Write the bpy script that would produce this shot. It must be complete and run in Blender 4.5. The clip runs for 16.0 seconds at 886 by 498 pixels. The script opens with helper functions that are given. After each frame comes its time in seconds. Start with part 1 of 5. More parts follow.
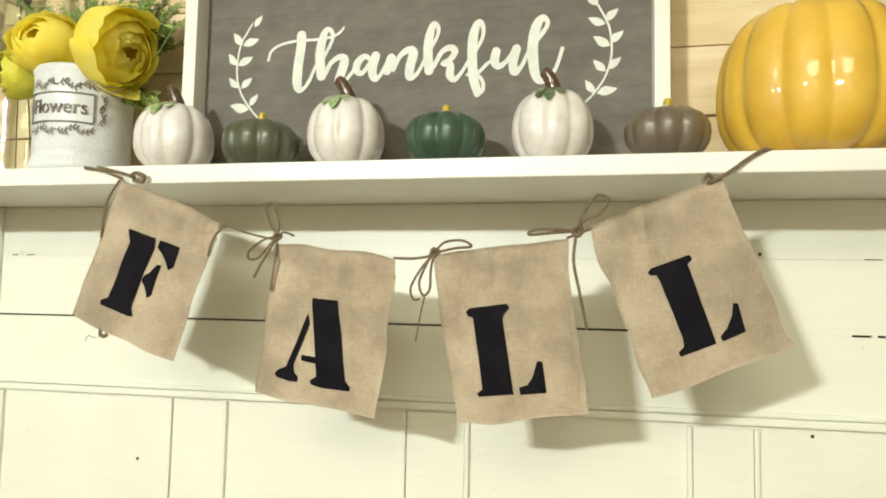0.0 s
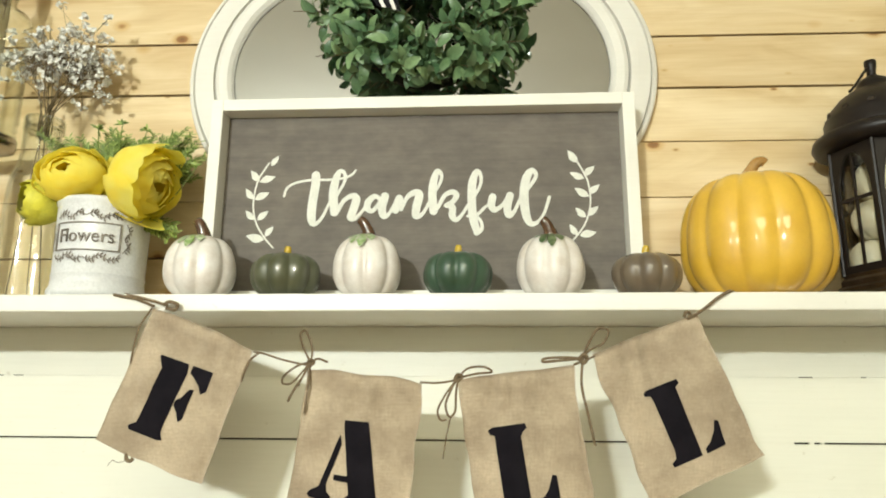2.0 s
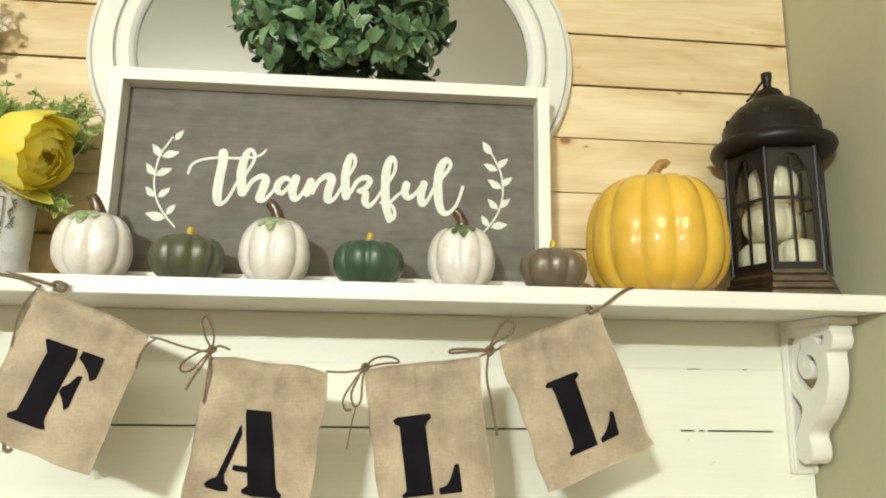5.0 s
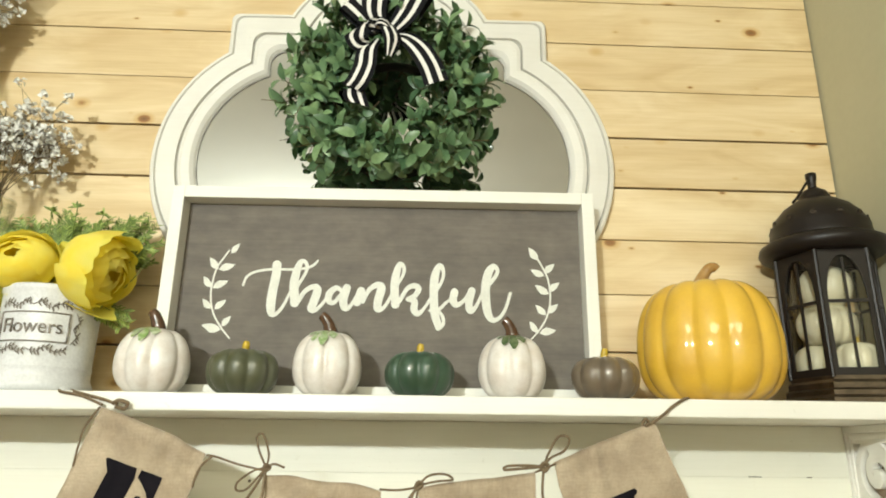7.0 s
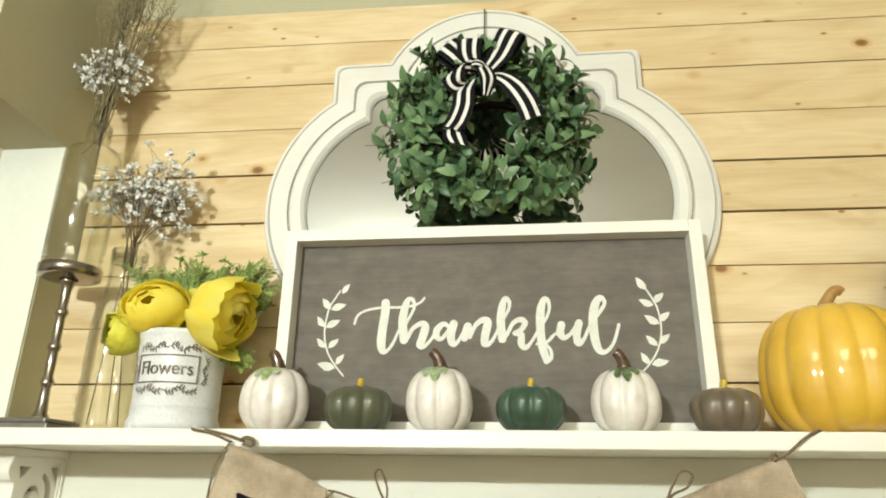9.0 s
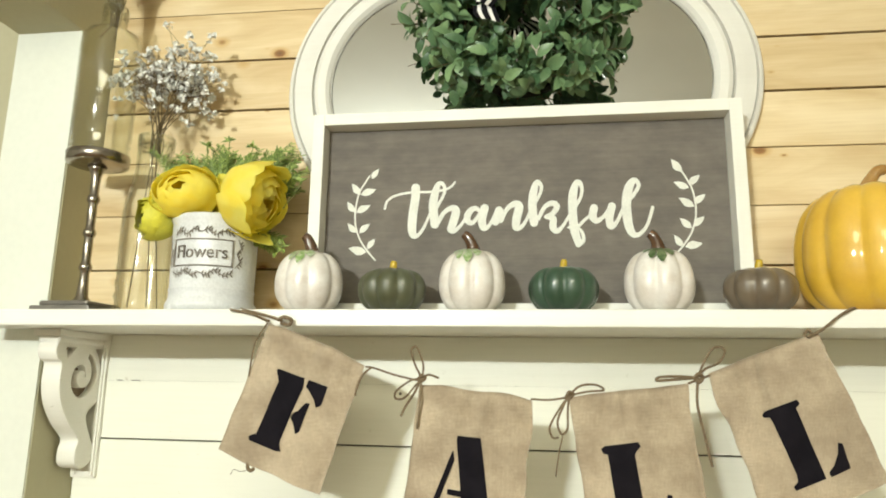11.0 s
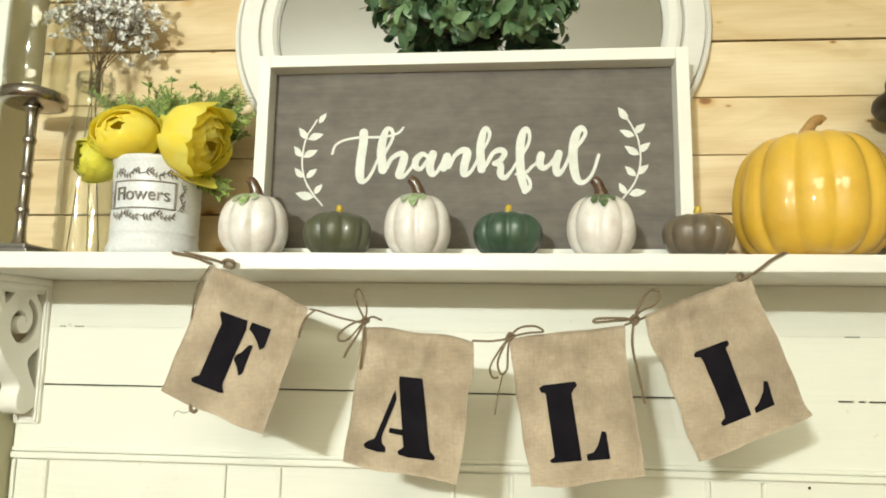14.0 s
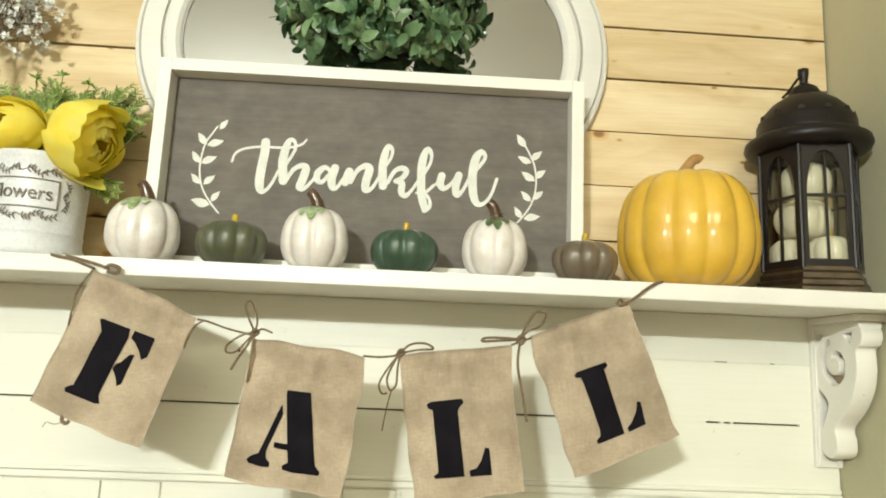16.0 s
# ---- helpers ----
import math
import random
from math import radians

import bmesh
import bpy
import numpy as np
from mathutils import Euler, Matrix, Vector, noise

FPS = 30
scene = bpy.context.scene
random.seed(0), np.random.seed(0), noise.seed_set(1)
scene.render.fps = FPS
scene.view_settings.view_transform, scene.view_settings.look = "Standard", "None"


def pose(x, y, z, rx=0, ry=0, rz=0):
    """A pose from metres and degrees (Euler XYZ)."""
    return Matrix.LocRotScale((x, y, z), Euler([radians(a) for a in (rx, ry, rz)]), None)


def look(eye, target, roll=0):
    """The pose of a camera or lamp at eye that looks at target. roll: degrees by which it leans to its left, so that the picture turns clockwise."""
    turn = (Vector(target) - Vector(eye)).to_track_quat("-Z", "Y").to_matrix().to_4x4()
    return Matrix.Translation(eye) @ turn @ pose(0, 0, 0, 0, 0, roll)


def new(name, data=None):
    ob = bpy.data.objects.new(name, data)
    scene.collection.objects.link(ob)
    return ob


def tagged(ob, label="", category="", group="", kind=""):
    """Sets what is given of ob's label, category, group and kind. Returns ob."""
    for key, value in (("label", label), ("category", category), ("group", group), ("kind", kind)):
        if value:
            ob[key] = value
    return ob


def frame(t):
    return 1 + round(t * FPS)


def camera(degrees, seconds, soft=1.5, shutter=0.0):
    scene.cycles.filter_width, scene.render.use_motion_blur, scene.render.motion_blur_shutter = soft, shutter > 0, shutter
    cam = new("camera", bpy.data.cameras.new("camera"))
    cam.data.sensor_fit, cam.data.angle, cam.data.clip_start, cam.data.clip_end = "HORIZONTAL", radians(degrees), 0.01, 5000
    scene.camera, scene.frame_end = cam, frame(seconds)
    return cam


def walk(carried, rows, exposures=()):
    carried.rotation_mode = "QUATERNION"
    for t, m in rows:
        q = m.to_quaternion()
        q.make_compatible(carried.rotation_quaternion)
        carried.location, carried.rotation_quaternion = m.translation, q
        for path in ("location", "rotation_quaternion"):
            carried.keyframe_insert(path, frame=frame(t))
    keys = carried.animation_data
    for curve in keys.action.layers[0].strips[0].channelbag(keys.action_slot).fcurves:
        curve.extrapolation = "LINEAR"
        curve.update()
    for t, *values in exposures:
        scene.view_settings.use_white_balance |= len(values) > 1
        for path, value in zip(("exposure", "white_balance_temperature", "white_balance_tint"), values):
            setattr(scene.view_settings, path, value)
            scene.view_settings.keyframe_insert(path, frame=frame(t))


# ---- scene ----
cam = camera(66.3, 16.0, soft=1.9)
EXPOSURE = 0.0
PATH = [
    (0, (0.207, -0.855, 1.15), (-0.196, 1.098, 1.302), 1.1),
    (0.5, (0.19, -0.879, 1.145), (-0.183, 1.069, 1.399), 0.8),
    (1, (0.145, -0.907, 1.159), (-0.111, 1.046, 1.503), -0.4),
    (1.5, (0.105, -0.945, 1.169), (-0.077, 1.002, 1.588), 0.6),
    (2, (0.086, -0.976, 1.172), (-0.026, 0.972, 1.61), 0.3),
    (2.5, (0.08, -0.987, 1.163), (0.035, 0.965, 1.596), 0.1),
    (3, (0.093, -0.991, 1.163), (0.096, 0.964, 1.588), 0.6),
    (3.2, (0.089, -0.998, 1.161), (0.149, 0.957, 1.579), 0.6),
    (5.3, (0.083, -0.971, 1.196), (0.238, 0.988, 1.57), 0.8),
    (5.5, (0.081, -0.97, 1.202), (0.231, 0.987, 1.587), 0.5),
    (6, (0.078, -0.971, 1.214), (0.211, 0.974, 1.661), 0.6),
    (6.5, (0.066, -0.979, 1.222), (0.17, 0.951, 1.736), 0.6),
    (7, (0.065, -0.995, 1.231), (0.107, 0.917, 1.814), 0.7),
    (7.5, (0.064, -1.004, 1.233), (0.027, 0.882, 1.896), 0.6),
    (8, (0.056, -1.002, 1.232), (-0.046, 0.863, 1.947), 0.6),
    (8.5, (0.049, -1.005, 1.239), (-0.106, 0.856, 1.952), 0.5),
    (9, (0.048, -1.007, 1.23), (-0.179, 0.863, 1.902), 0.9),
    (9.5, (0.038, -1.004, 1.224), (-0.235, 0.894, 1.792), 1.1),
    (12, (0.022, -0.987, 1.199), (-0.251, 0.963, 1.55), 1.0),
    (12.5, (0.02, -0.984, 1.196), (-0.235, 0.973, 1.52), 1.1),
    (13, (0.027, -0.985, 1.197), (-0.216, 0.979, 1.482), 0.8),
    (13.5, (0.038, -0.99, 1.194), (-0.185, 0.978, 1.472), 1.0),
    (14, (0.052, -0.989, 1.189), (-0.129, 0.984, 1.466), 0.9),
    (14.5, (0.059, -0.986, 1.19), (-0.062, 0.992, 1.455), 1.4),
    (15, (0.061, -0.986, 1.19), (0.012, 0.995, 1.461), 1.7),
    (15.5, (0.064, -0.99, 1.189), (0.076, 0.989, 1.482), 1.9),
    (16, (0.072, -1.0, 1.192), (0.149, 0.972, 1.516), 2.4),
]
walk(cam, [(t, look(eye, target, roll)) for t, eye, target, roll in PATH], [(0, EXPOSURE), (16, EXPOSURE)])

# ---------------------------------------------------------------- light
world = bpy.data.worlds.new("world")
world.use_nodes = True
world.node_tree.nodes["Background"].inputs[0].default_value = (0.9, 0.85, 0.7, 1)
world.node_tree.nodes["Background"].inputs[1].default_value = 0.02
scene.world = world


def bulb(name, place, watts, kind):
    data = bpy.data.lights.new(name, kind)
    data.energy, data.shadow_soft_size, data.color = watts, 0.028, (0.955, 1.0, 0.935)
    if kind == "SPOT":
        data.spot_size, data.spot_blend = radians(76), 0.4
    new(name, data).matrix_world = look(place, (0.0, 0.0, 1.35))


# three bulbs of one lamp behind the camera: the outer two shaded, the middle one open
bulb("room_lamp_light", (-0.690, -2.45, 1.74), 67, "SPOT")
bulb("room_lamp_light", (-0.630, -2.45, 1.77), 42, "POINT")
bulb("room_lamp_light", (-0.570, -2.45, 1.74), 67, "SPOT")

# warm fill light added behind the camera to soften shadows; no known fixture
panel = bpy.data.lights.new("added_fill_disc", "AREA")
panel.energy, panel.size, panel.color = 76, 1.8, (1.0, 0.955, 0.69)
panel.shape = "DISK"
new("added_fill_disc", panel).matrix_world = look((0.3, -2.95, 2.42), (0.3, -2.7, 0.0))


# ---------------------------------------------------------------- materials
def material(name, colour, rough=0.5, metal=0.0, coat=0.0):
    m = bpy.data.materials.new(name)
    m.use_nodes = True
    b = m.node_tree.nodes["Principled BSDF"]
    b.inputs["Base Color"].default_value = (*colour, 1)
    b.inputs["Roughness"].default_value = rough
    b.inputs["Metallic"].default_value = metal
    b.inputs["Coat Weight"].default_value = coat
    b.inputs["Coat Roughness"].default_value = 0.05
    return m


def node(m, kind, **values):
    n = m.node_tree.nodes.new(kind)
    for key, value in values.items():
        n.inputs[key].default_value = value
    return n


def link(m, a, b):
    m.node_tree.links.new(a, b)


def coords(m, scale, kind="Object"):
    tc = m.node_tree.nodes.new("ShaderNodeTexCoord")
    mp = m.node_tree.nodes.new("ShaderNodeMapping")
    mp.inputs["Scale"].default_value = scale
    link(m, tc.outputs[kind], mp.inputs["Vector"])
    return mp.outputs["Vector"]


def ramp(m, fac, stops):
    r = m.node_tree.nodes.new("ShaderNodeValToRGB")
    els = r.color_ramp.elements
    while len(els) < len(stops):
        els.new(0.5)
    for e, (p, c) in zip(els, stops):
        e.position, e.color = p, (*c, 1)
    link(m, fac, r.inputs["Fac"])
    return r.outputs["Color"]


def mix(m, fac, a, b, blend="MIX"):
    n = m.node_tree.nodes.new("ShaderNodeMix")
    n.data_type, n.blend_type = "RGBA", blend
    for value, socket in ((fac, n.inputs[0]), (a, n.inputs[6]), (b, n.inputs[7])):
        if isinstance(value, (int, float)):
            socket.default_value = value
        elif isinstance(value, tuple):
            socket.default_value = (*value, 1)
        else:
            link(m, value, socket)
    return n.outputs[2]


def bump(m, height, strength=0.3, distance=0.002):
    n = node(m, "ShaderNodeBump", Strength=strength, Distance=distance)
    link(m, height, n.inputs["Height"])
    link(m, n.outputs["Normal"], m.node_tree.nodes["Principled BSDF"].inputs["Normal"])


def base(m, colour):
    link(m, colour, m.node_tree.nodes["Principled BSDF"].inputs["Base Color"])


def noise_fac(m, scale, size, detail=4.0, rough=0.5, distortion=0.0, kind="Object"):
    n = node(m, "ShaderNodeTexNoise", Scale=size, Detail=detail, Roughness=rough, Distortion=distortion)
    link(m, coords(m, scale, kind), n.inputs["Vector"])
    return n.outputs["Fac"]


def varied(name, colour, other, rough=0.5, size=18.0, fine=220.0, relief=0.15, metal=0.0, coat=0.0, grain_low=0.86):
    """Two tones at a coarse scale, grain at a fine one, and fine relief."""
    m = material(name, colour, rough, metal, coat)
    coarse = ramp(m, noise_fac(m, (1, 1, 1), size), [(0.35, colour), (0.7, other)])
    grain = ramp(m, noise_fac(m, (1, 1, 1), fine, 3), [(0.3, (grain_low,) * 3), (0.7, (1, 1, 1))])
    base(m, mix(m, 1.0, coarse, grain, "MULTIPLY"))
    bump(m, noise_fac(m, (1, 1, 1), fine * 0.6, 3), relief, 0.001)
    return m


def pine_material():
    m = material("pine_boards", (0.6, 0.42, 0.22), 0.5)
    info = m.node_tree.nodes.new("ShaderNodeObjectInfo")
    tc = m.node_tree.nodes.new("ShaderNodeTexCoord")
    shift = node(m, "ShaderNodeVectorMath")
    shift.operation = "SCALE"
    shift.inputs[0].default_value = (7.3, 3.1, 5.7)
    link(m, info.outputs["Random"], shift.inputs["Scale"])
    add = m.node_tree.nodes.new("ShaderNodeVectorMath")
    link(m, tc.outputs["Object"], add.inputs[0])
    link(m, shift.outputs["Vector"], add.inputs[1])

    def field(scale, size, detail, distortion=0.0):
        mp = m.node_tree.nodes.new("ShaderNodeMapping")
        mp.inputs["Scale"].default_value = scale
        link(m, add.outputs[0], mp.inputs["Vector"])
        n = node(m, "ShaderNodeTexNoise", Scale=size, Detail=detail, Distortion=distortion)
        link(m, mp.outputs["Vector"], n.inputs["Vector"])
        return n.outputs["Fac"], mp.outputs["Vector"]
    broad, _ = field((1.3, 1, 6), 3.4, 4, 1.0)
    grain, _ = field((1.0, 8, 34), 6.0, 5, 1.2)
    tone = ramp(m, broad, [(0.3, (0.64, 0.48, 0.265)), (0.5, (0.745, 0.60, 0.365)), (0.72, (0.84, 0.71, 0.485))])
    lines = ramp(m, grain, [(0.3, (0.84, 0.78, 0.68)), (0.6, (1, 1, 1))])
    wood = mix(m, 0.42, tone, lines, "MULTIPLY")
    mp = m.node_tree.nodes.new("ShaderNodeMapping")
    mp.inputs["Scale"].default_value = (8.5, 8.5, 13.0)
    link(m, add.outputs[0], mp.inputs["Vector"])
    v = node(m, "ShaderNodeTexVoronoi", Scale=1.0, Randomness=1.0)
    link(m, mp.outputs["Vector"], v.inputs["Vector"])
    knots = ramp(m, v.outputs["Distance"], [(0.0, (0.20, 0.10, 0.04)), (0.07, (0.42, 0.24, 0.10)), (0.10, (0.86, 0.74, 0.56)), (0.17, (1, 1, 1))])
    wood = mix(m, 0.95, wood, knots, "MULTIPLY")
    mp2 = m.node_tree.nodes.new("ShaderNodeMapping")
    mp2.inputs["Scale"].default_value = (13.0, 13.0, 27.0)
    mp2.inputs["Location"].default_value = (3.3, 1.7, 0.4)
    link(m, add.outputs[0], mp2.inputs["Vector"])
    v2 = node(m, "ShaderNodeTexVoronoi", Scale=1.0, Randomness=1.0)
    link(m, mp2.outputs["Vector"], v2.inputs["Vector"])
    pins = ramp(m, v2.outputs["Distance"], [(0.0, (0.28, 0.15, 0.06)), (0.045, (0.5, 0.32, 0.16)), (0.065, (0.9, 0.82, 0.68)), (0.11, (1, 1, 1))])
    wood = mix(m, 0.95, wood, pins, "MULTIPLY")
    each = ramp(m, info.outputs["Random"], [(0.0, (0.90, 0.86, 0.80)), (1.0, (1.04, 1.03, 1.0))])
    base(m, mix(m, 1.0, wood, each, "MULTIPLY"))
    bump(m, grain, 0.12, 0.001)
    return m


def burlap_material():
    m = material("burlap", (0.5, 0.38, 0.24), 0.95)
    b = m.node_tree.nodes["Principled BSDF"]
    b.inputs["Sheen Weight"].default_value = 0.25
    fields = []
    for axis in ((1, 0, 0), (0, 0, 1)):
        w = node(m, "ShaderNodeTexWave", Scale=210.0, Distortion=1.6, Detail=2.0)
        w.wave_type, w.bands_direction = "BANDS", "X" if axis[0] else "Z"
        w.inputs["Detail Scale"].default_value = 0.6
        link(m, coords(m, (1, 1, 1)), w.inputs["Vector"])
        fields.append(w.outputs["Fac"])
    weave = mix(m, 0.5, fields[0], fields[1])
    slub = noise_fac(m, (30, 30, 160), 4.0, 3)
    slub2 = noise_fac(m, (160, 30, 30), 4.0, 3)
    stain = noise_fac(m, (1, 1, 1), 17.0, 5, 0.6)
    tone = ramp(m, stain, [(0.28, (0.41, 0.332, 0.245)), (0.5, (0.52, 0.432, 0.324)), (0.75, (0.61, 0.517, 0.395))])
    tone = mix(m, 0.45, tone, ramp(m, slub, [(0.35, (0.8, 0.78, 0.74)), (0.65, (1.08, 1.06, 1.02))]), "MULTIPLY")
    tone = mix(m, 0.45, tone, ramp(m, slub2, [(0.35, (0.82, 0.8, 0.77)), (0.65, (1.06, 1.05, 1.02))]), "MULTIPLY")
    tone = mix(m, 0.85, tone, ramp(m, noise_fac(m, (1, 1, 1), 8.0, 4, 0.6), [(0.32, (0.74, 0.72, 0.70)), (0.6, (1.04, 1.04, 1.03))]), "MULTIPLY")
    base(m, mix(m, 0.6, tone, ramp(m, weave, [(0.25, (0.62, 0.58, 0.52)), (0.6, (1.1, 1.1, 1.1))]), "MULTIPLY"))
    folds = node(m, "ShaderNodeBump", Strength=0.55, Distance=0.008)
    link(m, noise_fac(m, (34, 34, 11), 1.0, 3, 0.5, 0.8), folds.inputs["Height"])
    bump(m, weave, 0.5, 0.0008)
    for n in m.node_tree.nodes:
        if n.type == "BUMP" and n != folds:
            link(m, folds.outputs["Normal"], n.inputs["Normal"])
    return m


def painted_material(name, colour, other, rough=0.42):
    """Brushed paint over boards: faint brush streaks along x, a few scuffs."""
    m = material(name, colour, rough)
    cloud = ramp(m, noise_fac(m, (1, 1, 1), 7.0, 4), [(0.3, other), (0.7, colour)])
    streak = ramp(m, noise_fac(m, (2, 14, 60), 5.0, 4), [(0.3, (0.975, 0.975, 0.97)), (0.6, (1, 1, 1))])
    scuff = ramp(m, noise_fac(m, (1, 1, 1), 60.0, 6, 0.7), [(0.27, (0.72, 0.69, 0.62)), (0.34, (1, 1, 1))])
    base(m, mix(m, 0.6, mix(m, 1.0, cloud, streak, "MULTIPLY"), scuff, "MULTIPLY"))
    bump(m, noise_fac(m, (3, 20, 70), 6.0, 4), 0.10, 0.001)
    return m


def sign_board_material():
    m = material("grey_stained_board", (0.16, 0.14, 0.12), 0.75)
    grain = noise_fac(m, (1.2, 8, 28), 7.0, 6, 0.6, 0.8)
    cloud = noise_fac(m, (1, 1, 2.5), 9.0, 4)
    tone = ramp(m, cloud, [(0.25, (0.125, 0.112, 0.10)), (0.75, (0.185, 0.165, 0.142))])
    blot = ramp(m, noise_fac(m, (1, 1, 1.6), 34.0, 5, 0.65), [(0.3, (0.80, 0.79, 0.78)), (0.7, (1.14, 1.13, 1.10))])
    tone = mix(m, 0.8, tone, blot, "MULTIPLY")
    base(m, mix(m, 0.4, tone, ramp(m, grain, [(0.3, (0.74, 0.73, 0.72)), (0.65, (1.12, 1.1, 1.08))]), "MULTIPLY"))
    bump(m, grain, 0.2, 0.001)
    return m


def ribbon_material():
    m = material("striped_ribbon", (0.8, 0.8, 0.8), 0.75)
    m.node_tree.nodes["Principled BSDF"].inputs["Specular IOR Level"].default_value = 0.15
    tc = m.node_tree.nodes.new("ShaderNodeTexCoord")
    sep = m.node_tree.nodes.new("ShaderNodeSeparateXYZ")
    link(m, tc.outputs["UV"], sep.inputs[0])
    r = m.node_tree.nodes.new("ShaderNodeValToRGB")
    r.color_ramp.interpolation = "CONSTANT"
    els = r.color_ramp.elements
    dark, light = (0.006, 0.006, 0.008, 1), (0.78, 0.76, 0.72, 1)
    marks = [0.0, 0.20, 0.37, 0.63, 0.80]
    while len(els) < len(marks):
        els.new(0.5)
    for i, (e, p) in enumerate(zip(els, marks)):
        e.position, e.color = p, dark if i % 2 == 0 else light
    link(m, sep.outputs["X"], r.inputs["Fac"])
    base(m, r.outputs["Color"])
    bump(m, noise_fac(m, (1, 1, 1), 900.0, 2), 0.15, 0.0005)
    return m


def petal_material():
    m = material("yellow_petal", (0.85, 0.62, 0.03), 0.6)
    b = m.node_tree.nodes["Principled BSDF"]
    tone = ramp(m, noise_fac(m, (1, 1, 1), 38.0, 3), [(0.3, (0.99, 0.83, 0.10)), (0.5, (0.99, 0.90, 0.17)), (0.75, (0.99, 0.94, 0.27))])
    geo = m.node_tree.nodes.new("ShaderNodeNewGeometry")
    each = ramp(m, geo.outputs["Random Per Island"], [(0.0, (1.0, 0.95, 0.8)), (1.0, (1.0, 1.02, 1.1))])
    base(m, mix(m, 1.0, tone, each, "MULTIPLY"))
    bump(m, noise_fac(m, (1, 1, 1), 240.0, 2), 0.15, 0.001)
    thin = node(m, "ShaderNodeBsdfTranslucent", Color=(1.0, 0.88, 0.12, 1))
    both = m.node_tree.nodes.new("ShaderNodeMixShader")
    both.inputs[0].default_value = 0.48
    link(m, b.outputs[0], both.inputs[1])
    link(m, thin.outputs[0], both.inputs[2])
    link(m, both.outputs[0], m.node_tree.nodes["Material Output"].inputs["Surface"])
    return m


def leaf_material(name, dark, light, rough=0.5):
    m = material(name, light, rough)
    geo = m.node_tree.nodes.new("ShaderNodeNewGeometry")
    tone = ramp(m, geo.outputs["Random Per Island"], [(0.0, dark), (0.6, tuple((a + b) / 2 for a, b in zip(dark, light))), (1.0, light)])
    base(m, mix(m, 0.6, tone, ramp(m, noise_fac(m, (1, 1, 1), 160.0, 3), [(0.3, (0.75, 0.75, 0.75)), (0.7, (1.1, 1.1, 1.1))]), "MULTIPLY"))
    return m


def clear_glass(name, tint=(0.97, 0.98, 0.95)):
    """Thin clear glass: sees through, with more gloss at a slant."""
    m = material(name, tint, 0.02)
    nodes = m.node_tree.nodes
    see = node(m, "ShaderNodeBsdfTransparent", Color=(*tint, 1))
    gloss = node(m, "ShaderNodeBsdfGlossy", Roughness=0.05)
    rim = node(m, "ShaderNodeLayerWeight", Blend=0.5)
    steep = nodes.new("ShaderNodeMath")
    steep.operation = "POWER"
    steep.inputs[1].default_value = 3.8
    scaled = nodes.new("ShaderNodeMath")
    scaled.operation = "MULTIPLY_ADD"
    scaled.inputs[1].default_value, scaled.inputs[2].default_value = 0.85, 0.05
    link(m, rim.outputs["Facing"], steep.inputs[0])
    link(m, steep.outputs[0], scaled.inputs[0])
    both = nodes.new("ShaderNodeMixShader")
    link(m, scaled.outputs[0], both.inputs[0])
    link(m, see.outputs[0], both.inputs[1])
    link(m, gloss.outputs[0], both.inputs[2])
    link(m, both.outputs[0], nodes["Material Output"].inputs["Surface"])
    return m


PINE = pine_material()
PAINT = painted_material("cream_white_paint", (0.855, 0.86, 0.765), (0.82, 0.825, 0.725))
SHELF_PAINT = painted_material("white_shelf_paint", (0.86, 0.85, 0.79), (0.80, 0.79, 0.72), 0.35)
FRAME_PAINT = painted_material("white_frame_paint", (0.84, 0.83, 0.77), (0.77, 0.76, 0.69), 0.5)
MIRROR_PAINT = painted_material("antique_white_paint", (0.80, 0.79, 0.74), (0.72, 0.70, 0.64), 0.45)
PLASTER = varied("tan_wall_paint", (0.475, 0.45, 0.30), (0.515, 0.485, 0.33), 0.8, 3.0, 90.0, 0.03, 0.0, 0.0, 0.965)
# lighter copy of the tan wall paint, with lamplight put into the colour
LIT_PLASTER = varied("tan_wall_paint_lit", (0.72, 0.74, 0.66), (0.75, 0.77, 0.69), 0.8, 3.0, 90.0, 0.03, 0.0, 0.0, 0.965)
GREY_PLASTER = varied("grey_wall_paint", (0.78, 0.78, 0.73), (0.82, 0.82, 0.77), 0.85, 3.0, 160.0, 0.1, 0.0, 0.0, 0.97)
DARK = varied("shadow_gap_backing", (0.045, 0.032, 0.02), (0.06, 0.045, 0.03), 0.9)
FLOOR_WOOD = varied("floor_boards", (0.20, 0.12, 0.06), (0.28, 0.17, 0.09), 0.5, 6.0)
BOARD = sign_board_material()
LETTER_WHITE = varied("chalky_white_paint", (0.82, 0.83, 0.76), (0.74, 0.75, 0.68), 0.8, 60.0, 500.0, 0.1)
BURLAP = burlap_material()
INK = varied("black_stencil_ink", (0.006, 0.005, 0.008), (0.011, 0.009, 0.013), 0.9, 40.0, 900.0, 0.2)
INK.node_tree.nodes["Principled BSDF"].inputs["Specular IOR Level"].default_value = 0.15
TWINE = varied("jute_twine", (0.145, 0.105, 0.062), (0.24, 0.175, 0.105), 0.95, 300.0, 1400.0, 0.6)
WHITE_GLAZE = varied("white_glaze", (0.80, 0.77, 0.73), (0.64, 0.575, 0.51), 0.34, 42.0, 300.0, 0.08, 0.0, 0.6, 0.94)
YELLOW_GLAZE = varied("mustard_glaze", (0.76, 0.47, 0.045), (0.66, 0.385, 0.033), 0.55, 22.0, 260.0, 0.03, 0.0, 1.0, 0.96)
